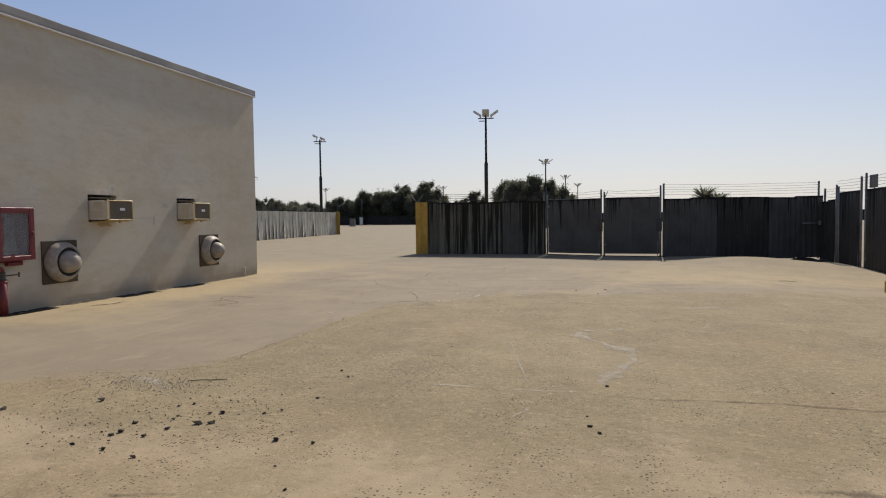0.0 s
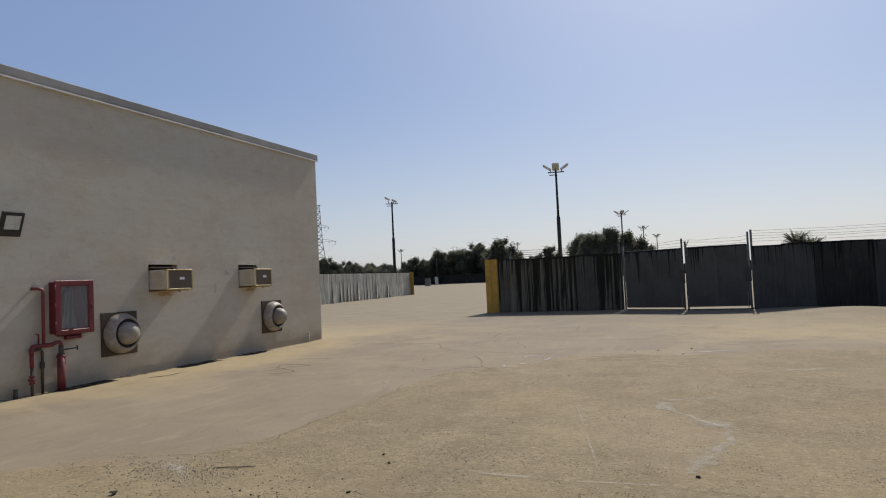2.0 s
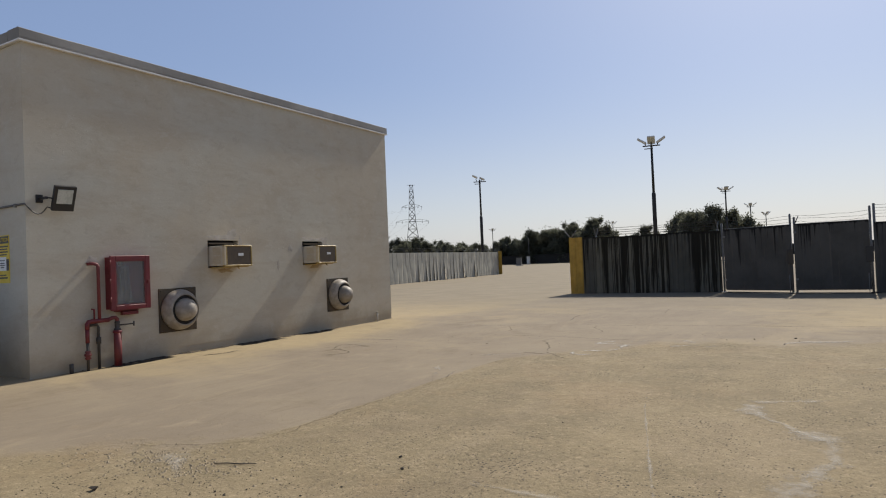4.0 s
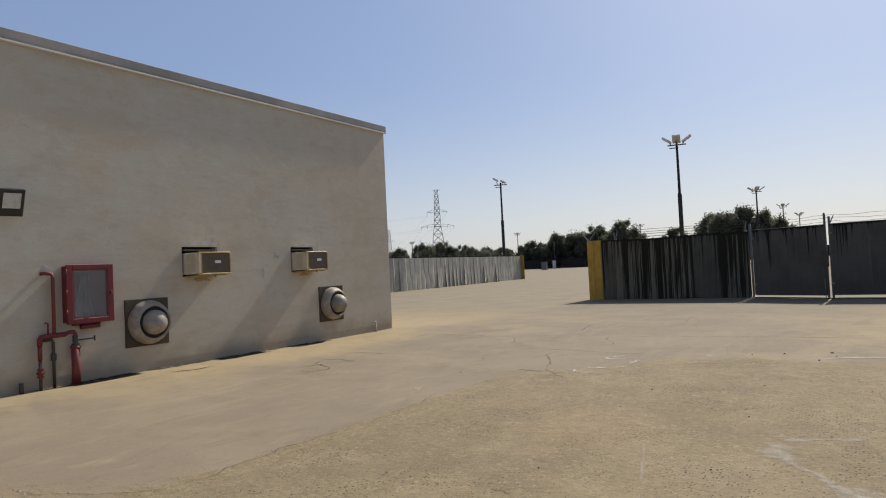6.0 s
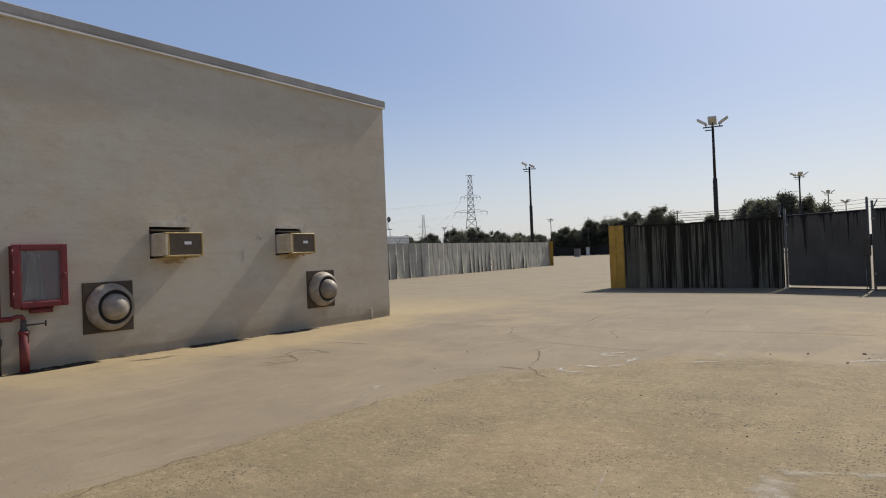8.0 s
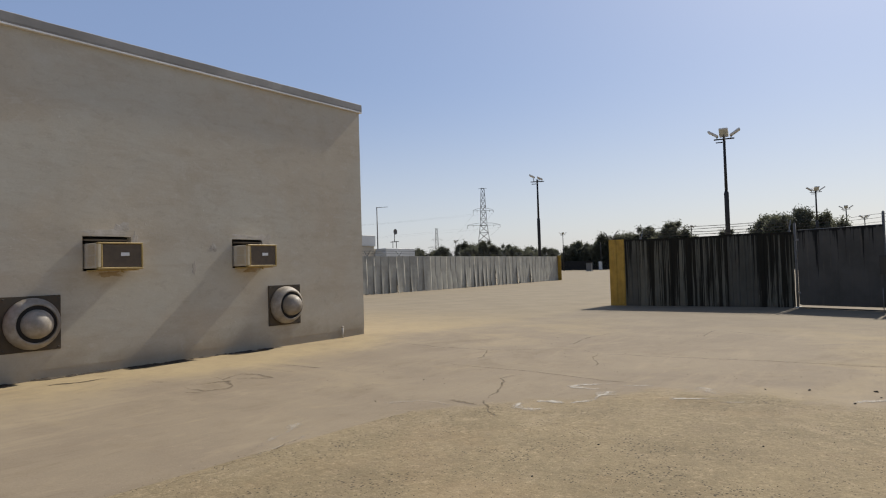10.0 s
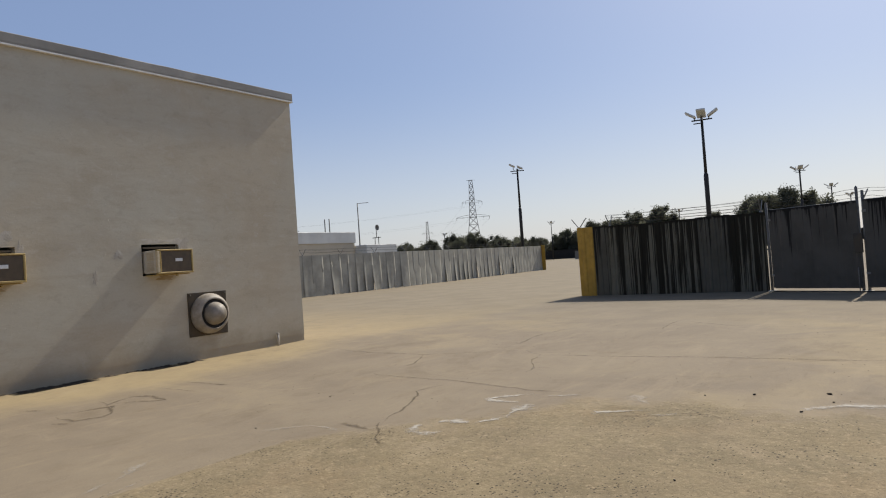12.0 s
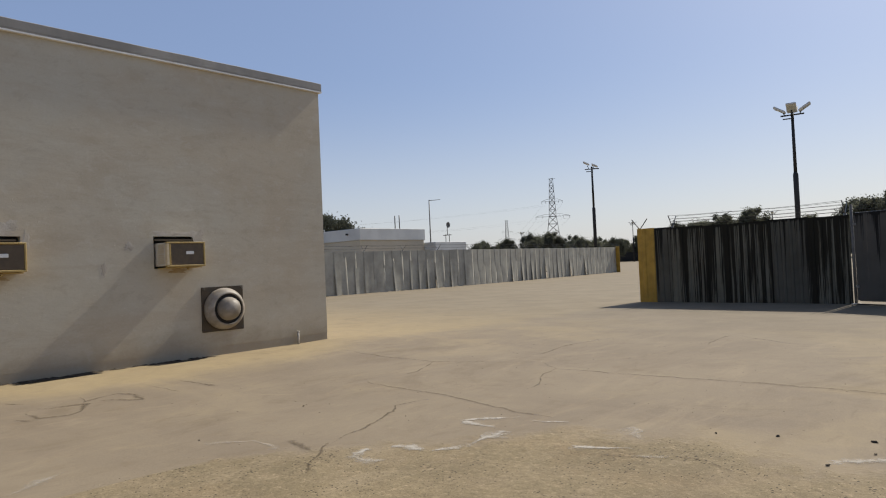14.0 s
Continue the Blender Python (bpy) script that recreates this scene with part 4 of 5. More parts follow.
# double gate between the fences
def gate_leaf(p0, p1, z0, z1, mat, label, drop=0.0):
    p0, p1 = Vector((*p0, YARD - drop)), Vector((*p1, YARD - drop))
    w = (p1 - p0).length
    leaf = thing("gate", p0, label, "gate", "gate leaves", "", math.degrees(math.atan2(p1.y - p0.y, p1.x - p0.x)))
    n = 2
    me = sheet_mesh("sheet", w / n + 0.01, z1 - z0, mat, 3, 0.006)
    for k in range(n):
        piece("sheet", me, leaf, pose(k * w / n, -0.03, z1, 0, 0, 0))
    part("gate_frame", tubed([(0.03, 0.02, z0), (0.03, 0.02, z1), (w - 0.03, 0.02, z1), (w - 0.03, 0.02, z0), (0.03, 0.02, z0)], 0.024, 8), STEEL, leaf)
    part("mid_rail", tubed([(0.03, 0.02, (z0 + z1) / 2), (w - 0.03, 0.02, (z0 + z1) / 2)], 0.02, 8), STEEL, leaf)
    part("drop_bolt", tubed([(w - 0.05, -0.05, 0.02), (w - 0.05, -0.05, z0 + 0.5)], 0.012, 6), STEEL, leaf)
    for z in (z0 + 0.3, z1 - 0.3):
        part("hinge", boxed(-0.03, 0.06, -0.05, 0.0, z, z + 0.06, 0.006), STEEL, leaf)
    part("lock_plate", boxed(w - 0.10, w + 0.10, -0.075, -0.045, 0.95, 1.42, 0.004), BLACK, leaf, "black lock plate")
    return leaf


gate_leaf((6.90, 10.65), (8.98, 9.72), 0.10, 2.21, DRIPPED, "grey sheet gate leaf with dark drips, closed")
gate_leaf((9.11, 9.66), (11.09, 9.355), 0.12, 2.22, DRIPPED, "grey sheet gate leaf with black drips, closed")


def gate_post(x, y, h, lean=0.0, mat=None, drop=0.0):
    gp = thing("gate_post", (x, y, YARD - drop), "pale galvanised gate post with a raked wire arm", "gate post", "gate posts")
    part("pipe", tubed([(0, 0, -0.1), (0, 0, h)], 0.034, 10), mat or STEEL, gp)
    part("arm", tubed([(0, 0.0, h - 0.25), (lean * 0.35, 0, h + 0.02)], 0.016, 6), STEEL, gp)
    part("foot_stone", boxed(-0.1, 0.1, -0.1, 0.1, -0.05, 0.03, 0.02), PATCH, gp)


gate_post(6.84, 10.68, 2.42, 0.0, CABLE)
gate_post(8.99, 9.76, 2.55, 0.0, CABLE)
gate_post(9.11, 9.70, 2.45, 0.35, CABLE)
gate_post(11.13, 9.33, 2.63, 0.0, CABLE)
tr = thing("gate_track", (6.9, 10.5, YARD), "rusty steel strip on the ground under the gates", "gate track")
part("bar", tubed([(0, -0.05, 0.02), (2.1, -0.97, 0.02), (4.2, -1.32, 0.02)], 0.018, 6), IRON, tr)

# dark fence behind the drift, and the wire over the gates
fence_run((11.22, 9.34), (16.72, 10.42), 2.17, [DRIPPED, DRIPPED, DARKSHEET, DARKSHEET], "dark grey sheet fence behind a sand drift", rng, posts=5.6, arms=False, wires=5, post_up=0.5)
gw = thing("gate_wire", (6.84, 10.68, 2.20), "strands of barbed wire strung over the gates", "barbed wire")
for k in range(3):
    part("strand", tubed(sagging((0, 0, 0.05 + 0.11 * k), (2.2, -0.97, 0.05 + 0.1 * k), 0.05, 8, 0.05) + sagging((2.2, -0.97, 0.05 + 0.1 * k), (4.29, -1.35, 0.02 + 0.11 * k), 0.04, 8, 0.05)[1:], 0.0055, 4), IRON, gw)

# side fence with its own gate
XF = 16.75
fence_run((XF, 10.40), (XF, 8.85), 2.17, [DARKSHEET], "dark grey sheet fence in the corner of the yard", rng, arms=False, wires=4, post_up=0.4, drop=0.18)
gate_leaf((XF, 8.40), (XF, 6.52), 0.06, 2.42, DARKSHEET, "dark sheet gate leaf taller than the fence, closed", 0.2)
gate_leaf((XF, 5.98), (XF, 4.25), 0.05, 2.45, DARKSHEET, "dark sheet gate leaf under a small blank plate, closed", 0.22)
gate_post(XF - 0.02, 8.72, 2.68, 0.0, CABLE, 0.2)
gate_post(XF - 0.02, 6.44, 2.83, 0.0, CABLE, 0.2)
gate_post(XF - 0.02, 6.06, 2.90, 0.0, CABLE, 0.2)
gate_post(XF - 0.02, 4.10, 2.81, 0.0, CABLE, 0.2)
bp = thing("gate_plate", (XF + 0.02, 5.93, 2.2), "small blank grey plate above the gate leaf", "sign")
part("plate", boxed(0, 0.012, -0.62, 0.0, 0.0, 0.38, 0.003), CABLE, bp)
part("stay", tubed([(0.03, -0.3, -0.1), (0.03, -0.3, 0.3)], 0.015, 6), STEEL, bp)
fence_run((XF, 3.98), (XF, -16.0), 2.19, [DARKSHEET, DRIPPED], "dark grey sheet fence beside the yard", rng, posts=2.3, arms=True, wires=4, drop=0.18)
rl = thing("fence_rail", (XF - 0.10, 4.0, -0.26), "pale horizontal pipe rail with a raking brace on the fence", "rail")
part("pipe", tubed([(0, 0, 1.255), (0, -6.5, 1.24)], 0.024, 8), STEEL, rl)
part("brace", tubed([(-0.02, -2.1, 0.35), (-0.02, -3.6, 1.2)], 0.022, 8), STEEL, rl)
gwire = thing("gate_wire", (XF, 8.72, 2.14), "strands of barbed wire strung over the side gate", "barbed wire")
for k in range(5):
    part("strand", tubed(sagging((0, 0, 0.05 + 0.09 * k), (0, -4.6, 0.06 + 0.09 * k), 0.03, 10, 0.03), 0.0055, 4), IRON, gwire)



def earth_heap(x, y, wide, long, high, seed):
    """A low uneven heap of dark earth pushed against the fence."""
    bm, n, rings = bmesh.new(), 26, []
    for f in (1.0, 0.82, 0.6, 0.38, 0.18):
        ring = []
        for k in range(n):
            a = 2 * math.pi * k / n
            c, q = math.cos(a), math.sin(a)
            w = f * (1 + 0.4 * noise.noise((c * 1.6, q * 1.6, seed)) + 0.16 * noise.noise((c * 5, q * 5, seed + 3)))
            px, py = x + wide * c * w, y + long * q * w
            lump = high * (1 - f) * (0.8 + 0.7 * noise.noise((px * 3, py * 3, seed))) + 0.02 * noise.noise((px * 9, py * 9, seed))
            ring.append(bm.verts.new((px, py, ground_z(px, py) + (lump if f < 1 else -0.02))))
        rings.append(ring)
    for a, b in zip(rings, rings[1:]):
        for k in range(n):
            bm.faces.new((a[k], a[(k + 1) % n], b[(k + 1) % n], b[k]))
    bm.faces.new(rings[-1])
    bmesh.ops.recalc_face_normals(bm, faces=bm.faces)
    return solid("earth_heap", bm, STONE, "low heap of dark earth at the foot of the fence", "earth heap", "", "earth heaps")


earth_heap(16.05, 9.6, 0.5, 0.75, 0.16, 1.3)
earth_heap(16.3, 8.3, 0.35, 0.6, 0.12, 4.1)
earth_heap(16.35, 6.9, 0.28, 0.7, 0.08, 7.7)
earth_heap(11.15, 9.12, 0.16, 0.12, 0.07, 9.2)
cr = thing("fence_rail", (16.6, 10.25, 0), "short pale rail bolted across the fence corner", "rail")
part("pipe", tubed([(-0.55, -0.02, 1.13), (0.05, -0.12, 1.13)], 0.022, 8), STEEL, cr)
part("clamp", boxed(-0.03, 0.05, -0.17, -0.06, 1.05, 1.21, 0.006), STEEL, cr)

# long pale fence across the yard
for k, (a, b) in enumerate((((-16.9, 24.0), (-18.7, 46.5)), ((-17.2, 12.5), (-16.9, 23.95)), ((-19.5, -12.0), (-17.2, 12.45)))):
    fence_run(a, b, 2.30, [PALESHEET], "long pale grey sheet fence with buckled and leaning sheets", rng, width=0.66, lean=(2.4, 1.2, 1.2)[k], posts=3.0, wires=2)
ye = thing("fence_end", (-18.62, 46.7, YARD), "weathered yellow painted end sheet of the pale fence", "fence end", "fence ends")
part("sheet", boxed(-0.02, 0.35, -0.35, -0.32, 0.0, 2.36, 0.004), YELLOW, ye)
part("post", tubed([(0.0, -0.25, -0.1), (0.0, -0.25, 2.4)], 0.05, 8), YELLOW, ye)


# ---------------------------------------------------------------- lamp masts
def lamp_mast(x, y, top=10.0, turn=0.0, plinth=False, pair=False):
    mast = thing("lamp_mast", (x, y, -0.2 if plinth else YARD), "dark stepped lamp mast with " + ("yellow foot on a yellow plinth" if plinth else "two tilted pale floodlights" if pair else "four pale floodlights"), "lamp mast", "lamp masts", "", turn)
    s = top / 10.0
    part("lower_pole", tubed([(0, 0, -0.1), (0, 0, 5.8 * s), (0, 0, 5.95 * s)], [0.15, 0.145, 0.10], 14), POLE, mast)
    part("upper_pole", tubed([(0, 0, 5.9 * s), (0, 0, 9.55 * s)], [0.098, 0.08], 12), POLE, mast)
    part("cross_bar", box(box(boxed(-0.62, 0.62, -0.04, 0.04, 9.30 * s, 9.38 * s, 0.01), -0.04, 0.04, -0.5, 0.5, 9.30 * s, 9.38 * s), -0.5, 0.1, -0.2, -0.13, 9.08 * s, 9.14 * s), BLACK, mast)
    heads = ((-0.46, -0.1, 0), (0.24, 0.1, 0)) if pair else ((-0.66, 0.0, 90), (0.66, 0.0, -90), (0.0, -0.42, 180), (0.0, 0.42, 0))
    for dx, dy, rz in heads:
        lamp = part("floodlight", boxed(-0.27, 0.27, -0.36, 0.36, -0.06, 0.06, 0.03), GREYBAND, mast, "pale square floodlight head")
        lamp.matrix_basis = pose(dx, dy, 9.72 * s - (dx * 0.3 if pair else 0), 0 if pair else 33, 27 if pair else 0, rz)
        part("lens", boxed(-0.23, 0.23, -0.31, 0.31, -0.068, -0.061), LAMP_GLASS, lamp)
        part("stem", tubed([(dx * 0.6, dy * 0.6, 9.36 * s), (dx * 0.8, dy * 0.8, 9.66 * s)], 0.03, 6), BLACK, mast)
    if plinth:
        part("yellow_band", tubed([(0, 0, 0.22), (0, 0, 1.15)], 0.158, 16), YELLOW, mast, "yellow painted foot of the pole")
        part("plinth", boxed(-0.30, 0.50, -0.52, 0.40, -0.1, 0.25, 0.02, 2), YELLOW, mast, "yellow concrete plinth")
        part("flange", tubed([(0, 0, 0.25), (0, 0, 0.275)], 0.26, 16), BLACK, mast)
        for k in range(6):
            a = k * math.pi / 3
            part("gusset", tubed([(0.14 * math.cos(a), 0.14 * math.sin(a), 0.45), (0.25 * math.cos(a), 0.25 * math.sin(a), 0.27)], 0.014, 5), YELLOW, mast)
    return mast


lamp_mast(15.31, -0.80, 10.0, 8, True)
for x, y, h, t in ((-0.37, 34.45, 10.0, 10), (-18.72, 42.95, 9.9, 26), (-0.1, 76.2, 9.75, 20), (0.25, 108.2, 9.5, 5), (0.8, 138.2, 9.4, 40), (-32.7, 142.1, 9.75, 15), (-65.0, 142.0, 10, 30), (-102.5, 146.7, 10, 0)):
    lamp_mast(x, y, h, t, False, t == 26)

# ---------------------------------------------------------------- beyond the fences
hs = thing("building", (-32.1, 27.4, 0), "low cream building with a pale grey fascia, beyond the fence", "building")
part("wall", boxed(-12.0, 0.0, 0.0, 7.6, 0, 3.7), CREAMWALL, hs)
part("roof_fascia", boxed(-12.1, 0.12, -0.12, 7.7, 3.7, 4.72, 0.03), GREYBAND, hs, "pale grey roof fascia")
part("annexe", boxed(-8.0, 1.4, 7.72, 12.0, 0, 3.45, 0.03), GREYBAND, hs, "lower pale grey annexe")
for k in range(2):
    part("vent_pipe", tubed([(-1.5 - 0.6 * k, 6.0, 4.7), (-1.5 - 0.6 * k, 6.0, 6.1)], 0.05, 6), CABLE, hs)
part("spout", boxed(-1.6, -1.45, -0.3, -0.12, 4.2, 4.35), BLACK, hs)
mt = thing("antenna_mast", (-38.5, 42.5, 0), "thin antenna mast with a short side arm", "antenna")
part("pole", tubed([(0, 0, 0), (0, 0, 8.4)], [0.09, 0.05], 6), CABLE, mt)
part("side_arm", tubed([(0, 0, 8.35), (0.9, 0.8, 8.4)], 0.03, 5), CABLE, mt)
dm = thing("dish_mast", (-37.0, 43.6, 0), "small dish and horn on a short lattice mast", "antenna")
for dx in (-0.35, 0.35):
    part("leg", tubed([(dx, 0, 0), (dx * 0.7, 0, 4.6)], 0.04, 5), IRON, dm)
part("cross_rail", tubed([(-0.6, 0, 4.5), (0.6, 0, 4.5)], 0.04, 5), IRON, dm)
part("dish", revolved([(0, 0.03), (0.08, 0.22), (0.16, 0.32), (0.17, 0.31), (0.1, 0.2), (0.03, 0.03)], 14), CABLE, dm).location = (0, 0, 5.6)
part("stem", tubed([(0, 0, 4.5), (0, 0, 5.6)], 0.04, 5), IRON, dm)
bw = thing("boundary_wall", (-150, 152, 0), "dark low boundary wall at the far edge of the yard", "wall")
part("panel", boxed(0, 230, 0, 0.3, 0, 2.3), FARWALL, bw)
part("cap_rail", boxed(0, 230, -0.05, 0.35, 2.3, 2.42), FARWALL, bw)

for x, y, h, w in ((-47.3, 118.0, 2.1, 0.55), (-56.7, 146.0, 2.6, 0.34)):
    ut = thing("utility_cabinet", (x, y, 0), "dark metal utility cabinet standing in the far yard" if w > 0.5 else "narrow pale utility post in the far yard", "utility cabinet", "")
    part("body", boxed(-w, w, -0.4, 0.4, 0.1, h * 0.8, 0.04), CABLE if w > 0.5 else GREYBAND, ut)
    part("base", boxed(-w - 0.1, w + 0.1, -0.5, 0.5, -0.05, 0.1), PATCH, ut)
    part("hood", boxed(-w - 0.06, w + 0.06, -0.46, 0.46, h * 0.8, h * 0.85), IRON, ut)
    if w < 0.5:
        part("pole", tubed([(0, 0.5, 0), (0, 0.5, 7.0)], 0.09, 6), IRON, ut)


def pylon(x, y, h, turn):
    py = thing("pylon", (x, y, 0), "steel lattice power pylon far beyond the trees", "pylon", "pylons", "", turn)
    lv = [(0, 0.125), (0.3, 0.075), (0.55, 0.042), (0.72, 0.034), (1.0, 0.02)]

    def half(f):
        for (a, ra), (b, rb) in zip(lv, lv[1:]):
            if f <= b:
                return h * (ra + (rb - ra) * (f - a) / (b - a))
        return h * 0.02

    r = h * 0.0022
    for sx in (-1, 1):
        for sy in (-1, 1):
            part("leg", tubed([(sx * half(f), sy * half(f), f * h) for f, _ in lv], r * 1.5, 4), CABLE, py)
    bm, fs = bmesh.new(), [0, 0.13, 0.25, 0.36, 0.46, 0.55, 0.63, 0.71, 0.78, 0.85, 0.92, 1.0]
    for a, b in zip(fs, fs[1:]):
        for s in (-1, 1):
            for q in (((-half(a), s * half(a), a * h), (half(b), s * half(b), b * h)), ((half(a), s * half(a), a * h), (-half(b), s * half(b), b * h)), ((s * half(a), -half(a), a * h), (s * half(b), half(b), b * h)), ((s * half(a), half(a), a * h), (s * half(b), -half(b), b * h)), ((-half(b), s * half(b), b * h), (half(b), s * half(b), b * h))):
                tube(bm, q, r, 4, False)
    part("bracing", bm, CABLE, py)
    for f, w in ((0.55, 0.205), (0.73, 0.125), (1.0, 0.05)):
        bm = bmesh.new()
        for s in (-1, 1):
            tube(bm, [(0, 0, f * h + 0.032 * h * (f < 1)), (s * w * h * 0.5, 0, f * h + 0.025 * h * (f < 1)), (s * w * h * 0.85, 0, f * h + 0.011 * h * (f < 1)), (s * w * h, 0, f * h)], r, 4)
            tube(bm, [(0, 0, f * h), (s * w * h, 0, f * h)], r, 4)
            if f < 1:
                tube(bm, [(s * w * h * 0.97, 0, f * h), (s * w * h * 0.97, 0, f * h - 0.03 * h)], r * 1.2, 4)
                tube(bm, [(s * w * h * 0.6, 0, f * h + 0.01 * h), (s * w * h * 0.6, 0, f * h - 0.02 * h)], r * 1.2, 4)
        part("cross_arm", bm, CABLE, py)
    return py


pylon(-157.9, 247.4, 39.2, 33)
pylon(-354.6, 468.6, 39.5, 33)
pl = thing("power_line", (0, 0, 0), "power cables strung between the far pylons", "cable")
ax = Vector((math.cos(radians(33)), math.sin(radians(33)), 0))
for s in (-1, 1):
    for f, w in ((0.535, 0.2), (0.715, 0.12)):
        a = Vector((-157.9, 247.4, 38 * f)) + ax * s * w * 38
        b = Vector((-354.6, 468.6, 39.5 * f)) + ax * s * w * 39.5
        part("cable", tubed(sagging(a, b, 7, 14), 0.022, 4), CABLE, pl)
        c = a + Vector((-190.0, -60.0, 1.0))
        part("cable", tubed(sagging(a, c, 3, 14), 0.016, 4), CABLE, pl)


# ---------------------------------------------------------------- trees
def tree_parts(seed, height, spread):
    r = random.Random(seed)
    bark, crown = bmesh.new(), bmesh.new()
    tube(bark, [(0, 0, -0.1), (0.1, 0.05, height * 0.2), (0.0, 0.1, height * 0.45)], [0.26, 0.2, 0.13], 7)
    centres = []
    for k in range(26):
        a, f = r.uniform(0, 6.28), r.uniform(0.08, 0.98)
        wide = spread * (0.35 + 0.65 * math.sin(math.pi * min(1, 0.12 + f * 0.85))) * r.uniform(0.35, 1.0)
        c = Vector((wide * math.cos(a), wide * math.sin(a), height * (0.12 + 0.8 * f)))
        tube(bark, [(0, 0.08, height * min(0.42, 0.1 + 0.3 * f)), c * 0.6 + Vector((0, 0, height * 0.12)), c], [0.09, 0.05, 0.02], 5)
        centres.append((c, r.uniform(0.5, 1.0) * spread * 0.30))
    for k in range(34):
        c0, s = centres[r.randrange(26)]
        centres.append((c0 + Vector((r.gauss(0, 0.5), r.gauss(0, 0.5), r.gauss(0, 0.5))), s * 0.65))
    for c, s in centres:
        for _ in range(int(330 * (s / (spread * 0.3)) + 80)):
            d = Vector((r.gauss(0, 1), r.gauss(0, 1), r.gauss(0, 1.25)))
            d = d * 0.52 * s
            p = c + d
            if p.z < 0.3:
                continue
            u = Vector((r.gauss(0, 1), r.gauss(0, 1), r.gauss(0, 1))).normalized()
            w = u.orthogonal().normalized()
            ln, wd = r.uniform(0.10, 0.25), r.uniform(0.05, 0.11)
            vs = [crown.verts.new(p + q) for q in (-u * ln, w * wd, u * ln, -w * wd)]
            crown.faces.new(vs)
    return mesh_of("trunk", bark, BARK), mesh_of("crown", crown, LEAF)


def tree(meshes, x, y, scale, turn, label="dusty dark green shade tree beyond the yard"):
    t = thing("tree", (x, y, 0), label, "tree", "trees round the yard", "", turn)
    t.scale = (scale, scale, scale * rng.uniform(0.95, 1.05))
    for nm, me in zip(("trunk", "crown"), meshes):
        piece(nm, me, t, Matrix.Identity(4))
    return t


KINDS = [tree_parts(11 + k, 7.5 + 0.5 * k, 3.2 + 0.35 * (k % 3)) for k in range(5)]
rt = random.Random(3)


def stand(x0, y0, x1, y1, count, h0, h1):
    for k in range(count):
        f = (k + rt.uniform(0.1, 0.9)) / count
        kind = rt.randrange(5)
        h = (h0 + (h1 - h0) * f) * rt.uniform(0.85, 1.08)
        tree(KINDS[kind], x0 + (x1 - x0) * f + rt.uniform(-1.5, 1.5), y0 + (y1 - y0) * f + rt.uniform(-4, 4), h / (7.5 + 0.5 * kind), rt.uniform(0, 360))


stand(-66, 156, -46, 158, 15, 8.0, 9.6)
stand(-50, 158, -38, 158, 8, 9.6, 10.3)
stand(-41.5, 160, -39.5, 160, 2, 8.2, 7.4)
stand(-98, 158, -77.5, 160, 11, 6.8, 7.0)
stand(-15.6, 95, -14.0, 95, 2, 5.6, 6.0)
stand(-9.8, 96, 0.2, 96, 10, 7.3, 7.4)
stand(-112, 128, -84, 132, 14, 6.6, 6.8)
stand(-86, 128, -76, 126, 7, 7.6, 7.8)
stand(-75.5, 128, -63.5, 128, 10, 6.4, 6.0)
stand(-70.5, 156, -64, 158, 4, 6.8, 7.4)
tree(KINDS[1], -52.8, 40.9, 0.92, 40)
tree(KINDS[3], -52.5, 36.0, 0.95, 140)


def palm(x, y, h):
    p = thing("palm_tree", (x, y, 0), "dusty low palm showing above the fence", "palm")
    part("trunk", tubed([(0, 0, -0.1), (0.05, 0, h * 0.4), (0, 0, h * 0.7)], [0.25, 0.2, 0.2], 8), BARK, p)
    r, bm = random.Random(5), bmesh.new()
    for k in range(260):
        a, up = r.uniform(0, 6.28), r.uniform(0.25, 1.0)
        ln = r.uniform(0.26, 0.5) * h * (0.7 + 0.3 * up)
        prev = Vector((0, 0, h * 0.68))
        for j in range(7):
            f = (j + 1) / 7
            out = ln * f * (1 - 0.5 * up)
            q = Vector((out * math.cos(a), out * math.sin(a), h * 0.68 + ln * f * (0.35 + 0.65 * up) - 0.45 * f * f))
            side = Vector((-math.sin(a), math.cos(a), 0.25)) * 0.15 * (1 - 0.5 * f)
            for s in (-1, 1):
                vs = [bm.verts.new(v) for v in (prev, q, q + side * s + (q - prev) * 0.8, prev.lerp(q, 0.5) + side * s * 0.25)]
                bm.faces.new(vs)
            prev = q
    part("fronds", bm, LEAF, p)


palm(16.9, 44.0, 3.95)
palm(18.1, 44.6, 3.5)

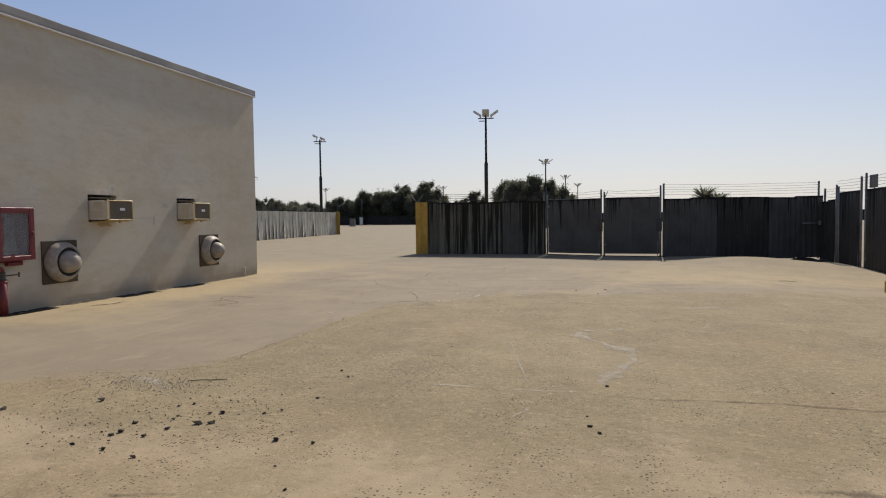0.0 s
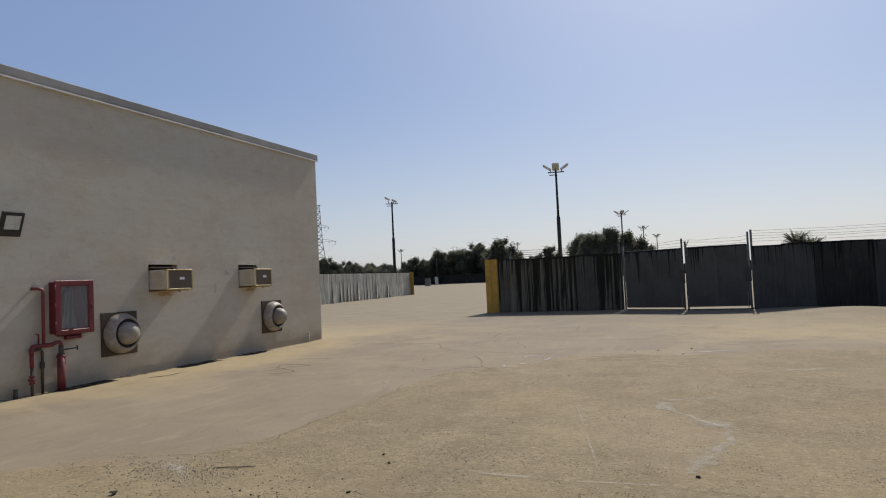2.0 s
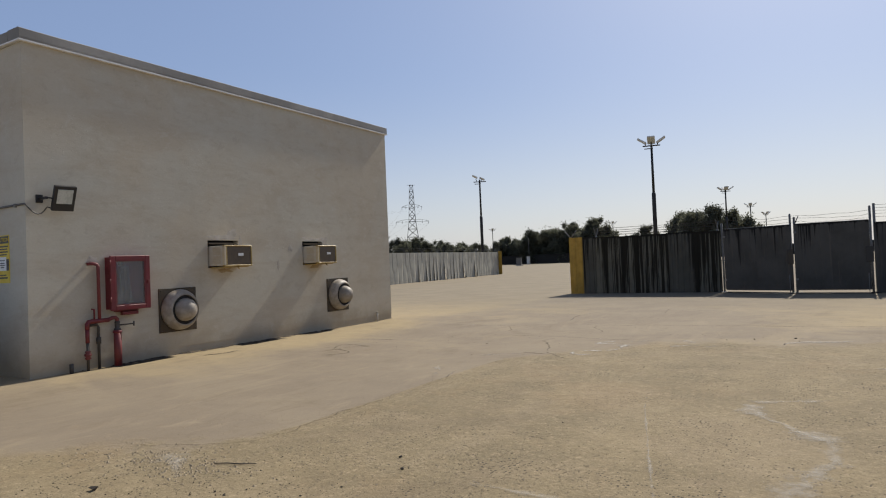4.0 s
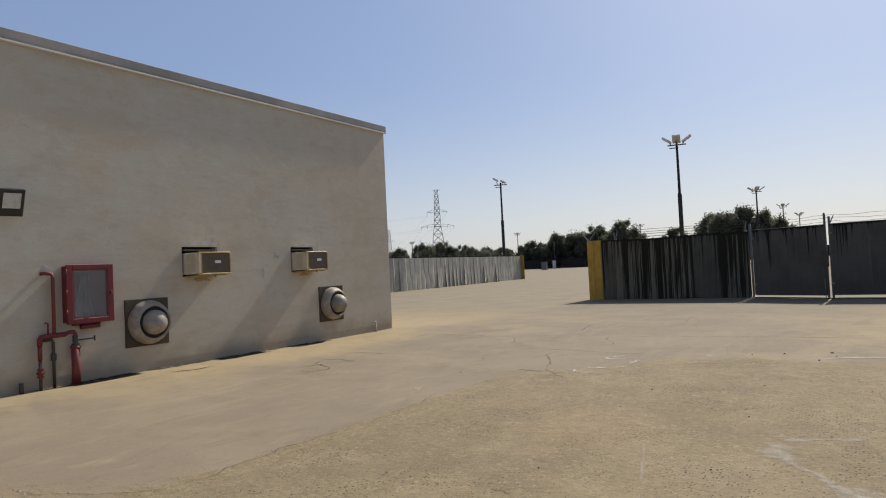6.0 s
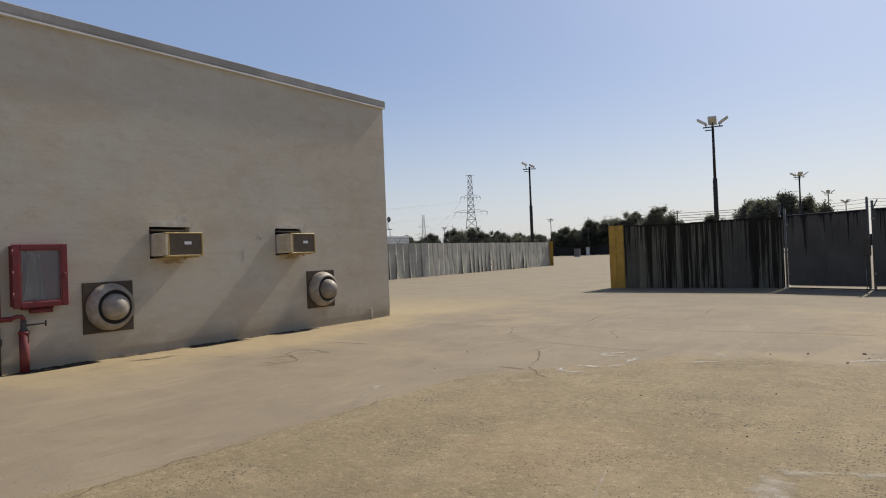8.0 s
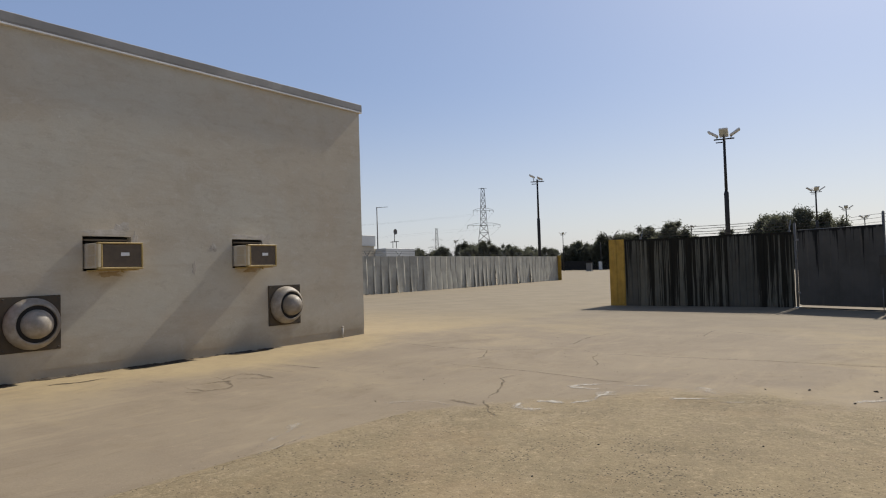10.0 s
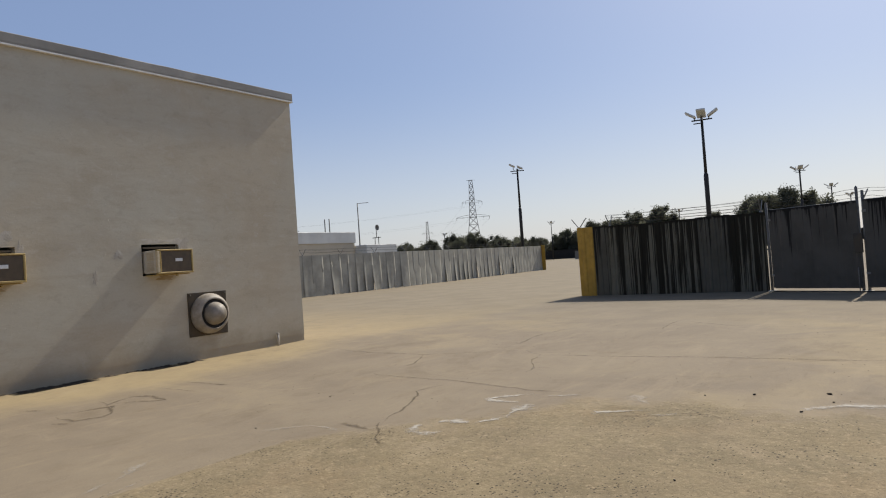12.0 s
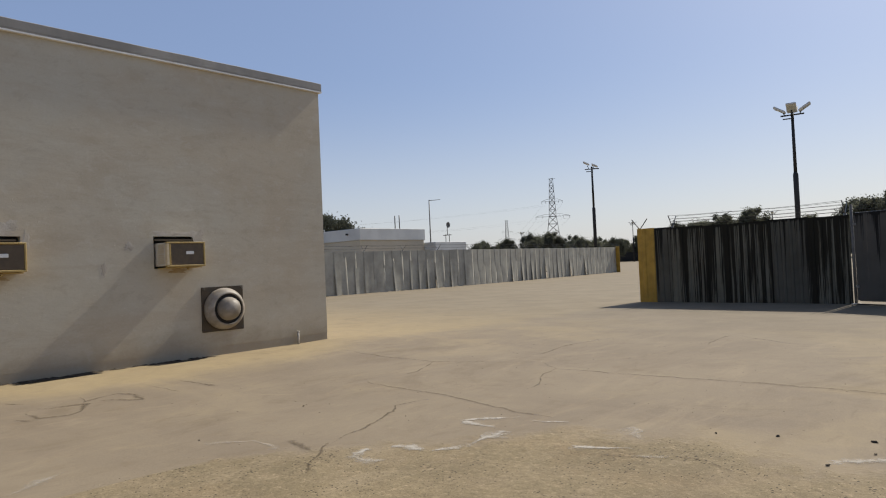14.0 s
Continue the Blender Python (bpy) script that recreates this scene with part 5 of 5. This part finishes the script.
# ---------------------------------------------------------------- parked car by the front wall
car = thing("car", (1.27, -10.92, 0), "white parked car with rounded nose beside the front wall", "car")
secs = []
for x, low, belt, roof, half in ((0.0, 0.24, 0.62, 0.62, 0.62), (-0.06, 0.2, 0.70, 0.72, 0.76), (-0.25, 0.19, 0.76, 0.80, 0.83), (-0.8, 0.19, 0.84, 0.90, 0.86), (-1.25, 0.19, 0.90, 0.97, 0.87), (-1.9, 0.19, 0.93, 1.40, 0.87), (-2.6, 0.19, 0.94, 1.47, 0.87), (-3.3, 0.19, 0.95, 1.40, 0.86), (-3.9, 0.2, 0.97, 1.05, 0.84), (-4.3, 0.24, 0.92, 0.95, 0.76), (-4.36, 0.3, 0.8, 0.82, 0.66)):
    inset = 0.18 if roof - belt > 0.2 else 0.07
    secs.append([(x, -half * 0.93, low), (x, -half, (low + belt) / 2), (x, -half * 0.97, belt), (x, -half + inset, roof), (x, half - inset, roof), (x, half * 0.97, belt), (x, half, (low + belt) / 2), (x, half * 0.93, low)])
bm = bmesh.new()
rings = [[bm.verts.new(p) for p in s] for s in secs]
for a, b in zip(rings, rings[1:]):
    for k in range(8):
        bm.faces.new((a[k], a[(k + 1) % 8], b[(k + 1) % 8], b[k])).smooth = True
bm.faces.new(rings[0])
bm.faces.new(rings[-1])
bmesh.ops.recalc_face_normals(bm, faces=bm.faces)
body = part("body", bm, CARPAINT, car)
body.modifiers.new("round", "SUBSURF").levels = 2
body.modifiers["round"].render_levels = 2
for s in (-1, 1):
    part("headlight", boxed(-0.22, -0.04, min(s * 0.50, s * 0.74), max(s * 0.50, s * 0.74), 0.58, 0.68, 0.03, 2), LAMP_GLASS, car, "clear headlight")
    part("fog_lamp", boxed(-0.09, -0.01, min(s * 0.56, s * 0.70), max(s * 0.56, s * 0.70), 0.33, 0.42, 0.03, 2), BLACK, car, "dark fog lamp recess")
    part("side_window", boxed(-3.3, -1.75, min(s * 0.77, s * 0.80), max(s * 0.77, s * 0.80), 1.0, 1.28, 0.01), CARGLASS, car)
    for x in (-0.85, -3.5):
        wheel = part("wheel", revolved([(-0.1, 0.2), (-0.1, 0.29), (-0.07, 0.315), (0.07, 0.315), (0.1, 0.29), (0.1, 0.2)], 24), RUBBER, car)
        wheel.matrix_basis = pose(x, s * 0.78, 0.315, 0, 0, 90)
        part("rim", revolved([(-0.105, 0.19), (-0.11, 0.05), (0.11, 0.05), (0.105, 0.19)], 18), STEEL, wheel)
part("grille", boxed(-0.04, 0.005, -0.35, 0.35, 0.36, 0.46, 0.01), BLACK, car)
part("number_plate", boxed(-0.02, 0.012, -0.24, 0.24, 0.48, 0.56, 0.004), LABEL_WHITE, car)
ws = part("windscreen", boxed(-0.35, 0.35, -0.64, 0.64, -0.008, 0.008), CARGLASS, car)
ws.matrix_basis = pose(-1.58, 0, 1.21, 0, 37, 0)


# ---------------------------------------------------------------- marks on the ground
def ribbon(name, pts, width, mat, label, category, seed, wob=0.05):
    """A thin ragged line lying on the ground through a few corner points."""
    r, way = random.Random(seed), []
    for (x0, y0), (x1, y1) in zip(pts, pts[1:]):
        n = max(2, int(math.hypot(x1 - x0, y1 - y0) / 0.06))
        way += [(x0 + (x1 - x0) * i / n, y0 + (y1 - y0) * i / n) for i in range(n)]
    way.append(pts[-1])
    line = []
    for x, y in way:
        line.append(Vector((x + wob * noise.noise((x * 4, y * 4, seed)) + 0.4 * wob * noise.noise((x * 15, y * 15, seed)), y + wob * noise.noise((x * 4, y * 4, seed + 9.5)) + 0.4 * wob * noise.noise((x * 15, y * 15, seed + 4)), 0)))
    bm, rows = bmesh.new(), []
    core = bm.verts.layers.float.new("core")
    for i, p in enumerate(line):
        d = (line[min(i + 1, len(line) - 1)] - line[max(i - 1, 0)]).normalized()
        s = Vector((-d.y, d.x, 0))
        thin = min(1.0, 5.0 * i / len(line), 5.0 * (len(line) - 1 - i) / len(line)) * 0.8 + 0.2
        w = width * max(0.25, 0.85 + (1.5 if width > 0.03 else 0.7) * noise.noise((p.x * 3.5, p.y * 3.5, seed + 2)) + r.uniform(-0.1, 0.1))
        row = []
        for q, c in ((p - s * w, 0.0), (p, thin), (p + s * w, 0.0)):
            v = bm.verts.new((q.x, q.y, ground_z(q.x, q.y) + 0.005))
            v[core] = c
            row.append(v)
        rows.append(row)
    for a, b in zip(rows, rows[1:]):
        for k in (0, 1):
            f = bm.faces.new((a[k], b[k], b[k + 1], a[k + 1]))
            if f.calc_center_median().z and (b[k].co - a[k].co).cross(a[k + 1].co - a[k].co).z < 0:
                f.normal_flip()
    return solid(name, bm, mat, label, category, "structure")


crack = "thin dirt-filled crack across the concrete yard"


def cracks(width, seed, *lines):
    for k, pts in enumerate(lines):
        ribbon("pavement_crack", pts, width, CRACK, crack, "crack", seed + k)


# the long crack over the yard and its branches
cracks(0.028, 1.5, [(13.5, 0.1), (9.12, -0.29), (7.76, -0.34), (6.51, -0.51), (5.63, -0.57), (5.27, -0.30), (4.82, -0.14), (4.56, 0.16)])
cracks(0.024, 3.5, [(4.56, 0.16), (4.72, 0.43), (4.51, 1.38), (4.64, 2.23), (4.71, 2.69)], [(4.82, -0.14), (4.59, -0.49), (3.78, -0.90), (2.13, -0.91), (1.42, -0.82)],
       [(3.78, -0.90), (4.12, -1.59), (4.18, -1.90)], [(5.63, -0.57), (5.68, -0.97), (6.03, -1.53), (6.08, -1.87)])
# the crack along the worn edge of the slab, and the one that runs down from it
cracks(0.022, 9.5, [(3.90, -2.33), (4.30, -2.53), (5.54, -2.55), (6.24, -2.66), (6.72, -2.75), (7.35, -2.80)],
       [(5.54, -2.55), (5.43, -3.19), (5.73, -3.61), (5.94, -4.29), (6.10, -4.61)], [(7.74, -3.56), (7.99, -3.49), (8.38, -3.26), (8.56, -3.23), (9.03, -3.49)])
cracks(0.034, 14.5, [(5.98, -4.40), (6.10, -4.61), (6.31, -4.86), (6.55, -5.06)], [(6.08, -4.62), (5.84, -4.62), (5.64, -4.59)])
# short cracks by the building
cracks(0.038, 18.5, [(2.23, -5.58), (2.33, -5.42), (2.38, -5.10), (2.69, -5.20), (2.83, -5.41), (2.74, -5.64), (2.48, -5.66), (2.23, -5.58)], [(2.56, -5.84), (2.81, -5.73)], [(1.59, -5.73), (1.87, -5.52)])
cracks(0.05, 23.5, [(1.83, -4.99), (2.27, -5.07), (2.18, -4.95), (2.09, -4.64), (2.37, -4.54), (2.65, -4.59), (2.41, -4.81), (2.26, -5.0)], [(1.87, -3.80), (2.65, -3.66)])
cracks(0.014, 38.5, [(1.92, -4.22), (2.73, -4.10)])
# a straight joint across the near slab, dark along one half, and a short one beside it
cracks(0.035, 28.5, [(9.37, -10.28), (9.96, -10.29), (10.48, -10.22), (10.9, -10.18), (11.4, -10.24), (13.0, -10.2)], [(6.76, -12.92), (6.94, -12.83), (7.17, -12.80), (7.30, -12.80)], [(7.60, -9.01), (7.68, -9.01), (7.77, -9.03)])
cracks(0.02, 33.5, [(8.65, 2.75), (7.47, 2.85), (6.39, 3.63)], [(6.39, 3.63), (6.36, 2.96), (6.45, 2.25)])


for k, (pts, w) in enumerate((([(4.3, -10.45), (5.1, -10.25), (5.47, -9.89), (5.60, -9.61), (5.48, -8.95), (5.52, -8.46), (5.57, -7.89)], 0.016), ([(5.57, -7.89), (5.67, -7.48), (5.61, -6.94), (5.4, -6.35)], 0.012))):
    ribbon("slab_edge", pts, w, CRACK, "broken edge of the worn slab, filled with dirt", "slab edge", 100.5 + k, 0.1)


def salts(mat, label, seed, *lines):
    for k, (width, pts) in enumerate(lines):
        ribbon("salt_line", pts, width, mat, label, "surface mark", seed + k, min(0.05, width * 0.6))


salt, bloom = "chalky white salt crust along a crack in the yard", "faint pale salt bloom drawn across the yard"
salts(SALT, salt, 40.5, (0.075, [(6.72, -4.57), (6.60, -4.60), (6.47, -4.55), (6.39, -4.43), (6.41, -4.32)]), (0.065, [(6.48, -4.22), (6.63, -4.17), (6.77, -4.16)]),
      (0.075, [(6.83, -4.12), (6.92, -3.97), (6.97, -3.88)]), (0.15, [(6.96, -3.92), (6.97, -3.69), (6.94, -3.51), (6.92, -3.36)]),
      (0.075, [(6.92, -3.36), (6.76, -3.30), (6.58, -3.31), (6.45, -3.25), (6.58, -3.07), (6.78, -2.88)]), (0.075, [(6.93, -2.96), (7.12, -2.88), (7.24, -2.85)]))
salts(SALT, salt, 50.5, (0.065, [(7.68, -3.52), (7.67, -3.42), (7.77, -3.35), (7.89, -3.32), (8.11, -3.22)]), (0.065, [(9.12, -2.99), (9.21, -2.92), (9.29, -2.74), (9.48, -2.61), (10.3, -2.3)]))
salts(FAINT, bloom, 60.5, (0.05, [(8.06, -3.45), (8.35, -3.29)]), (0.12, [(7.74, -2.66), (8.0, -2.99)]), (0.05, [(5.14, -5.09), (5.41, -4.77), (5.82, -4.80)]),
      (0.016, [(8.09, -7.04), (8.21, -7.65), (8.40, -8.44), (8.84, -10.18)]), (0.06, [(8.98, -7.07), (9.18, -7.08), (9.33, -6.95), (9.8, -6.83)]))
salts(FAINT, bloom, 70.5, (0.15, [(9.05, -7.1), (9.14, -7.5), (9.3, -7.65)]), (0.15, [(9.46, -8.05), (9.62, -8.19), (9.71, -8.4)]), (0.12, [(9.75, -8.85), (9.66, -9.07), (9.50, -9.4), (9.42, -9.96)]),
      (0.035, [(7.6, -10.2), (8.65, -10.26), (9.37, -10.21)]), (0.06, [(8.77, -11.12), (8.85, -10.93), (8.93, -10.68)]), (0.10, [(5.62, -10.89), (5.3, -10.6), (5.0, -10.5)]))
salts(FAINT, bloom, 80.5, (0.075, [(9.03, -7.09), (9.14, -7.5), (9.46, -8.05), (9.71, -8.33), (9.75, -8.85), (9.56, -9.27), (9.42, -9.96)]), (0.03, [(5.62, -7.2), (5.55, -6.8), (5.45, -6.4)]), (0.05, [(4.95, -6.0), (5.2, -6.4), (5.4, -6.9)]), (0.07, [(10.0, -5.0), (11.2, -4.5), (11.5, -4.75)]))
# cast shade of the air conditioners and fan painted in; thin lines are dirt
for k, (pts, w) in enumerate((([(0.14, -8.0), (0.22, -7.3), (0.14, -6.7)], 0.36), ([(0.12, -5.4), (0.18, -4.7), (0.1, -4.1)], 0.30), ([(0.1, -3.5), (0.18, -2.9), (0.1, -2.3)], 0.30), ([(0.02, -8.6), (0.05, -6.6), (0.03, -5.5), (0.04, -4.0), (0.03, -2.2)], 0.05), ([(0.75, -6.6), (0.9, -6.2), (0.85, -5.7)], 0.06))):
    ribbon("foot_shade_and_dirt", pts, w, SHADE_DIRT, "dark painted-in shade and dirt along the wall foot", "dirt", k + 90.5, 0.06)
ribbon("damp_patch", [(10.45, -11.95), (10.8, -11.93), (11.3, -11.9)], 0.12, CRACK, "dark damp blotch soaked into the concrete yard", "stain", 96.5, 0.06)


# ---------------------------------------------------------------- rubble
def stone_mesh(seed):
    r, bm = random.Random(seed), bmesh.new()
    for _ in range(13):
        bm.verts.new((r.uniform(-1, 1) * 1.1, r.uniform(-1, 1), r.uniform(-0.4, 0.75)))
    got = bmesh.ops.convex_hull(bm, input=bm.verts)
    bmesh.ops.delete(bm, geom=list({v for v in got["geom_interior"] + got["geom_unused"] if isinstance(v, bmesh.types.BMVert)}), context="VERTS")
    return mesh_of("stone", bm, STONE)


STONES = [stone_mesh(k) for k in range(7)]
rs = random.Random(21)


def stone(x, y, size):
    ob = new("stone", rs.choice(STONES))
    ob.matrix_world = Matrix.Translation((x, y, ground_z(x, y) + size * 0.25)) @ pose(0, 0, 0, 0, 0, rs.uniform(0, 360)).to_3x3().to_4x4() @ Matrix.Diagonal((size * rs.uniform(0.9, 1.35), size, size * rs.uniform(0.8, 1.1), 1))
    return tagged(ob, "small dark lump of broken rubble lying on the yard", "stone", "scattered stones")


# the larger lumps lie where they fell, finer ones between them
for x, y, mm in ((4.72, -11.69, 26), (5.33, -11.30, 26), (6.18, -11.23, 15), (6.10, -11.30, 15), (6.48, -11.43, 15), (6.57, -11.40, 21), (6.55, -11.69, 26), (6.64, -11.65, 20), (6.07, -11.77, 18), (6.12, -11.96, 25),
                 (6.10, -12.04, 16), (6.29, -11.62, 14), (6.35, -12.01, 17), (6.40, -11.83, 19), (6.27, -12.29, 19), (6.57, -12.38, 18), (6.90, -11.34, 14), (7.00, -11.24, 13), (7.31, -11.88, 24), (7.58, -11.88, 16),
                 (7.77, -12.60, 11), (6.91, -9.88, 14), (7.08, -10.11, 16), (7.12, -10.85, 14), (9.38, -11.12, 15), (9.45, -11.26, 14), (9.48, -9.96, 14), (5.98, -12.26, 15)):
    stone(x, y, mm * 0.00112)
for x, y, mm in ((6.05, -11.09, 12), (6.16, -10.98, 12), (6.27, -11.00, 12), (6.42, -11.06, 12), (6.27, -11.54, 13), (5.98, -12.00, 13), (7.33, -11.70, 10), (7.54, -12.30, 9), (6.91, -10.58, 10), (9.35, -10.89, 11),
                 (8.36, -2.52, 12), (8.76, -2.36, 15), (9.34, -2.17, 22), (9.21, -2.91, 18), (4.61, -3.73, 14), (4.99, -5.04, 10), (7.69, -5.40, 9), (8.80, -6.37, 11), (7.62, -6.34, 9), (8.77, -4.86, 10),
                 (9.40, -2.49, 13), (9.75, -4.90, 10), (7.68, -8.46, 9), (8.77, -8.05, 9), (12.3, 5.8, 12), (11.32, -9.76, 11)):
    stone(x, y, mm * 0.0009)
for _ in range(46):
    f = rs.random()
    stone(5.6 + 1.1 * f + rs.gauss(0, 0.4), -12.1 + 0.9 * f + rs.gauss(0, 0.25), rs.choice((0.004, 0.005, 0.006, 0.008)))


def gravel(count, region, lo, hi, seed, mat=None, tall=0.8):
    r, verts, faces = random.Random(seed), [], []
    for _ in range(count):
        x, y = region(r)
        s = r.uniform(lo, hi)
        z, b, a = ground_z(x, y), len(verts), r.uniform(0, 6.28)
        for k in range(4):
            q = s * r.uniform(0.7, 1.3)
            verts.append((x + q * math.cos(a + k * 1.571), y + q * math.sin(a + k * 1.571), z - 0.002))
        verts.append((x, y, z + s * tall))
        faces += [(b, b + 1, b + 4), (b + 1, b + 2, b + 4), (b + 2, b + 3, b + 4), (b + 3, b, b + 4)]
    me = bpy.data.meshes.new("gravel")
    me.from_pydata(verts, [], faces)
    me.materials.append(mat or STONE)
    return tagged(new("gravel", me), "fine dark grit scattered over the concrete", "gravel", "", "stuff")


gravel(3600, lambda r: (r.uniform(3.8, 11.5), r.gauss(-10.6, 1.5)), 0.0025, 0.008, 12, PEBBLE, 0.5)
gravel(1700, lambda r: (6.9 + r.gauss(0, 1.2), -9.9 + r.gauss(0, 0.45)), 0.004, 0.012, 14, PEBBLE, 0.5)
gravel(420, lambda r: (5.25 + r.gauss(0, 0.42), -10.68 + r.gauss(0, 0.16)), 0.007, 0.02, 16, PEBBLE, 0.55)
gravel(2600, lambda r: (r.uniform(5.7, 12.5), r.uniform(-9.6, -4.2)), 0.003, 0.009, 18, PEBBLE, 0.5)
gravel(300, lambda r: (5.62 + r.gauss(0, 0.16), r.choice((-9.4, -8.2, -7.5, -7.2, -6.5)) + r.gauss(0, 0.3)), 0.004, 0.012, 20, PEBBLE, 0.45)
gravel(2600, lambda r: (r.uniform(5.4, 12.5), r.uniform(-13.5, -4.6)), 0.002, 0.006, 2)
gravel(420, lambda r: (5.9 + r.gauss(0, 0.7), -11.5 + r.gauss(0, 0.5)), 0.004, 0.010, 4)
gravel(500, lambda r: (r.uniform(3, 14), r.uniform(-4.6, 4)), 0.003, 0.008, 6)
sk = thing("stick", (5.65, -10.55, ground_z(5.65, -10.55) + 0.006), "thin dry dark stick lying on the concrete", "stick")
part("twig", tubed([(0, 0, 0), (0.1, 0.03, 0.006), (0.22, 0.068, 0.003), (0.33, 0.112, 0.006)], [0.004, 0.005, 0.005, 0.003], 6), BARK, sk)
sk2 = thing("stick", (13.2, 0.6, ground_z(13.2, 0.6) + 0.01), "thin dry stick half buried in sand", "stick")
part("twig", tubed([(0, 0, 0), (0.14, -0.07, 0.012), (0.3, -0.2, 0.0)], 0.005, 6), BARK, sk2)
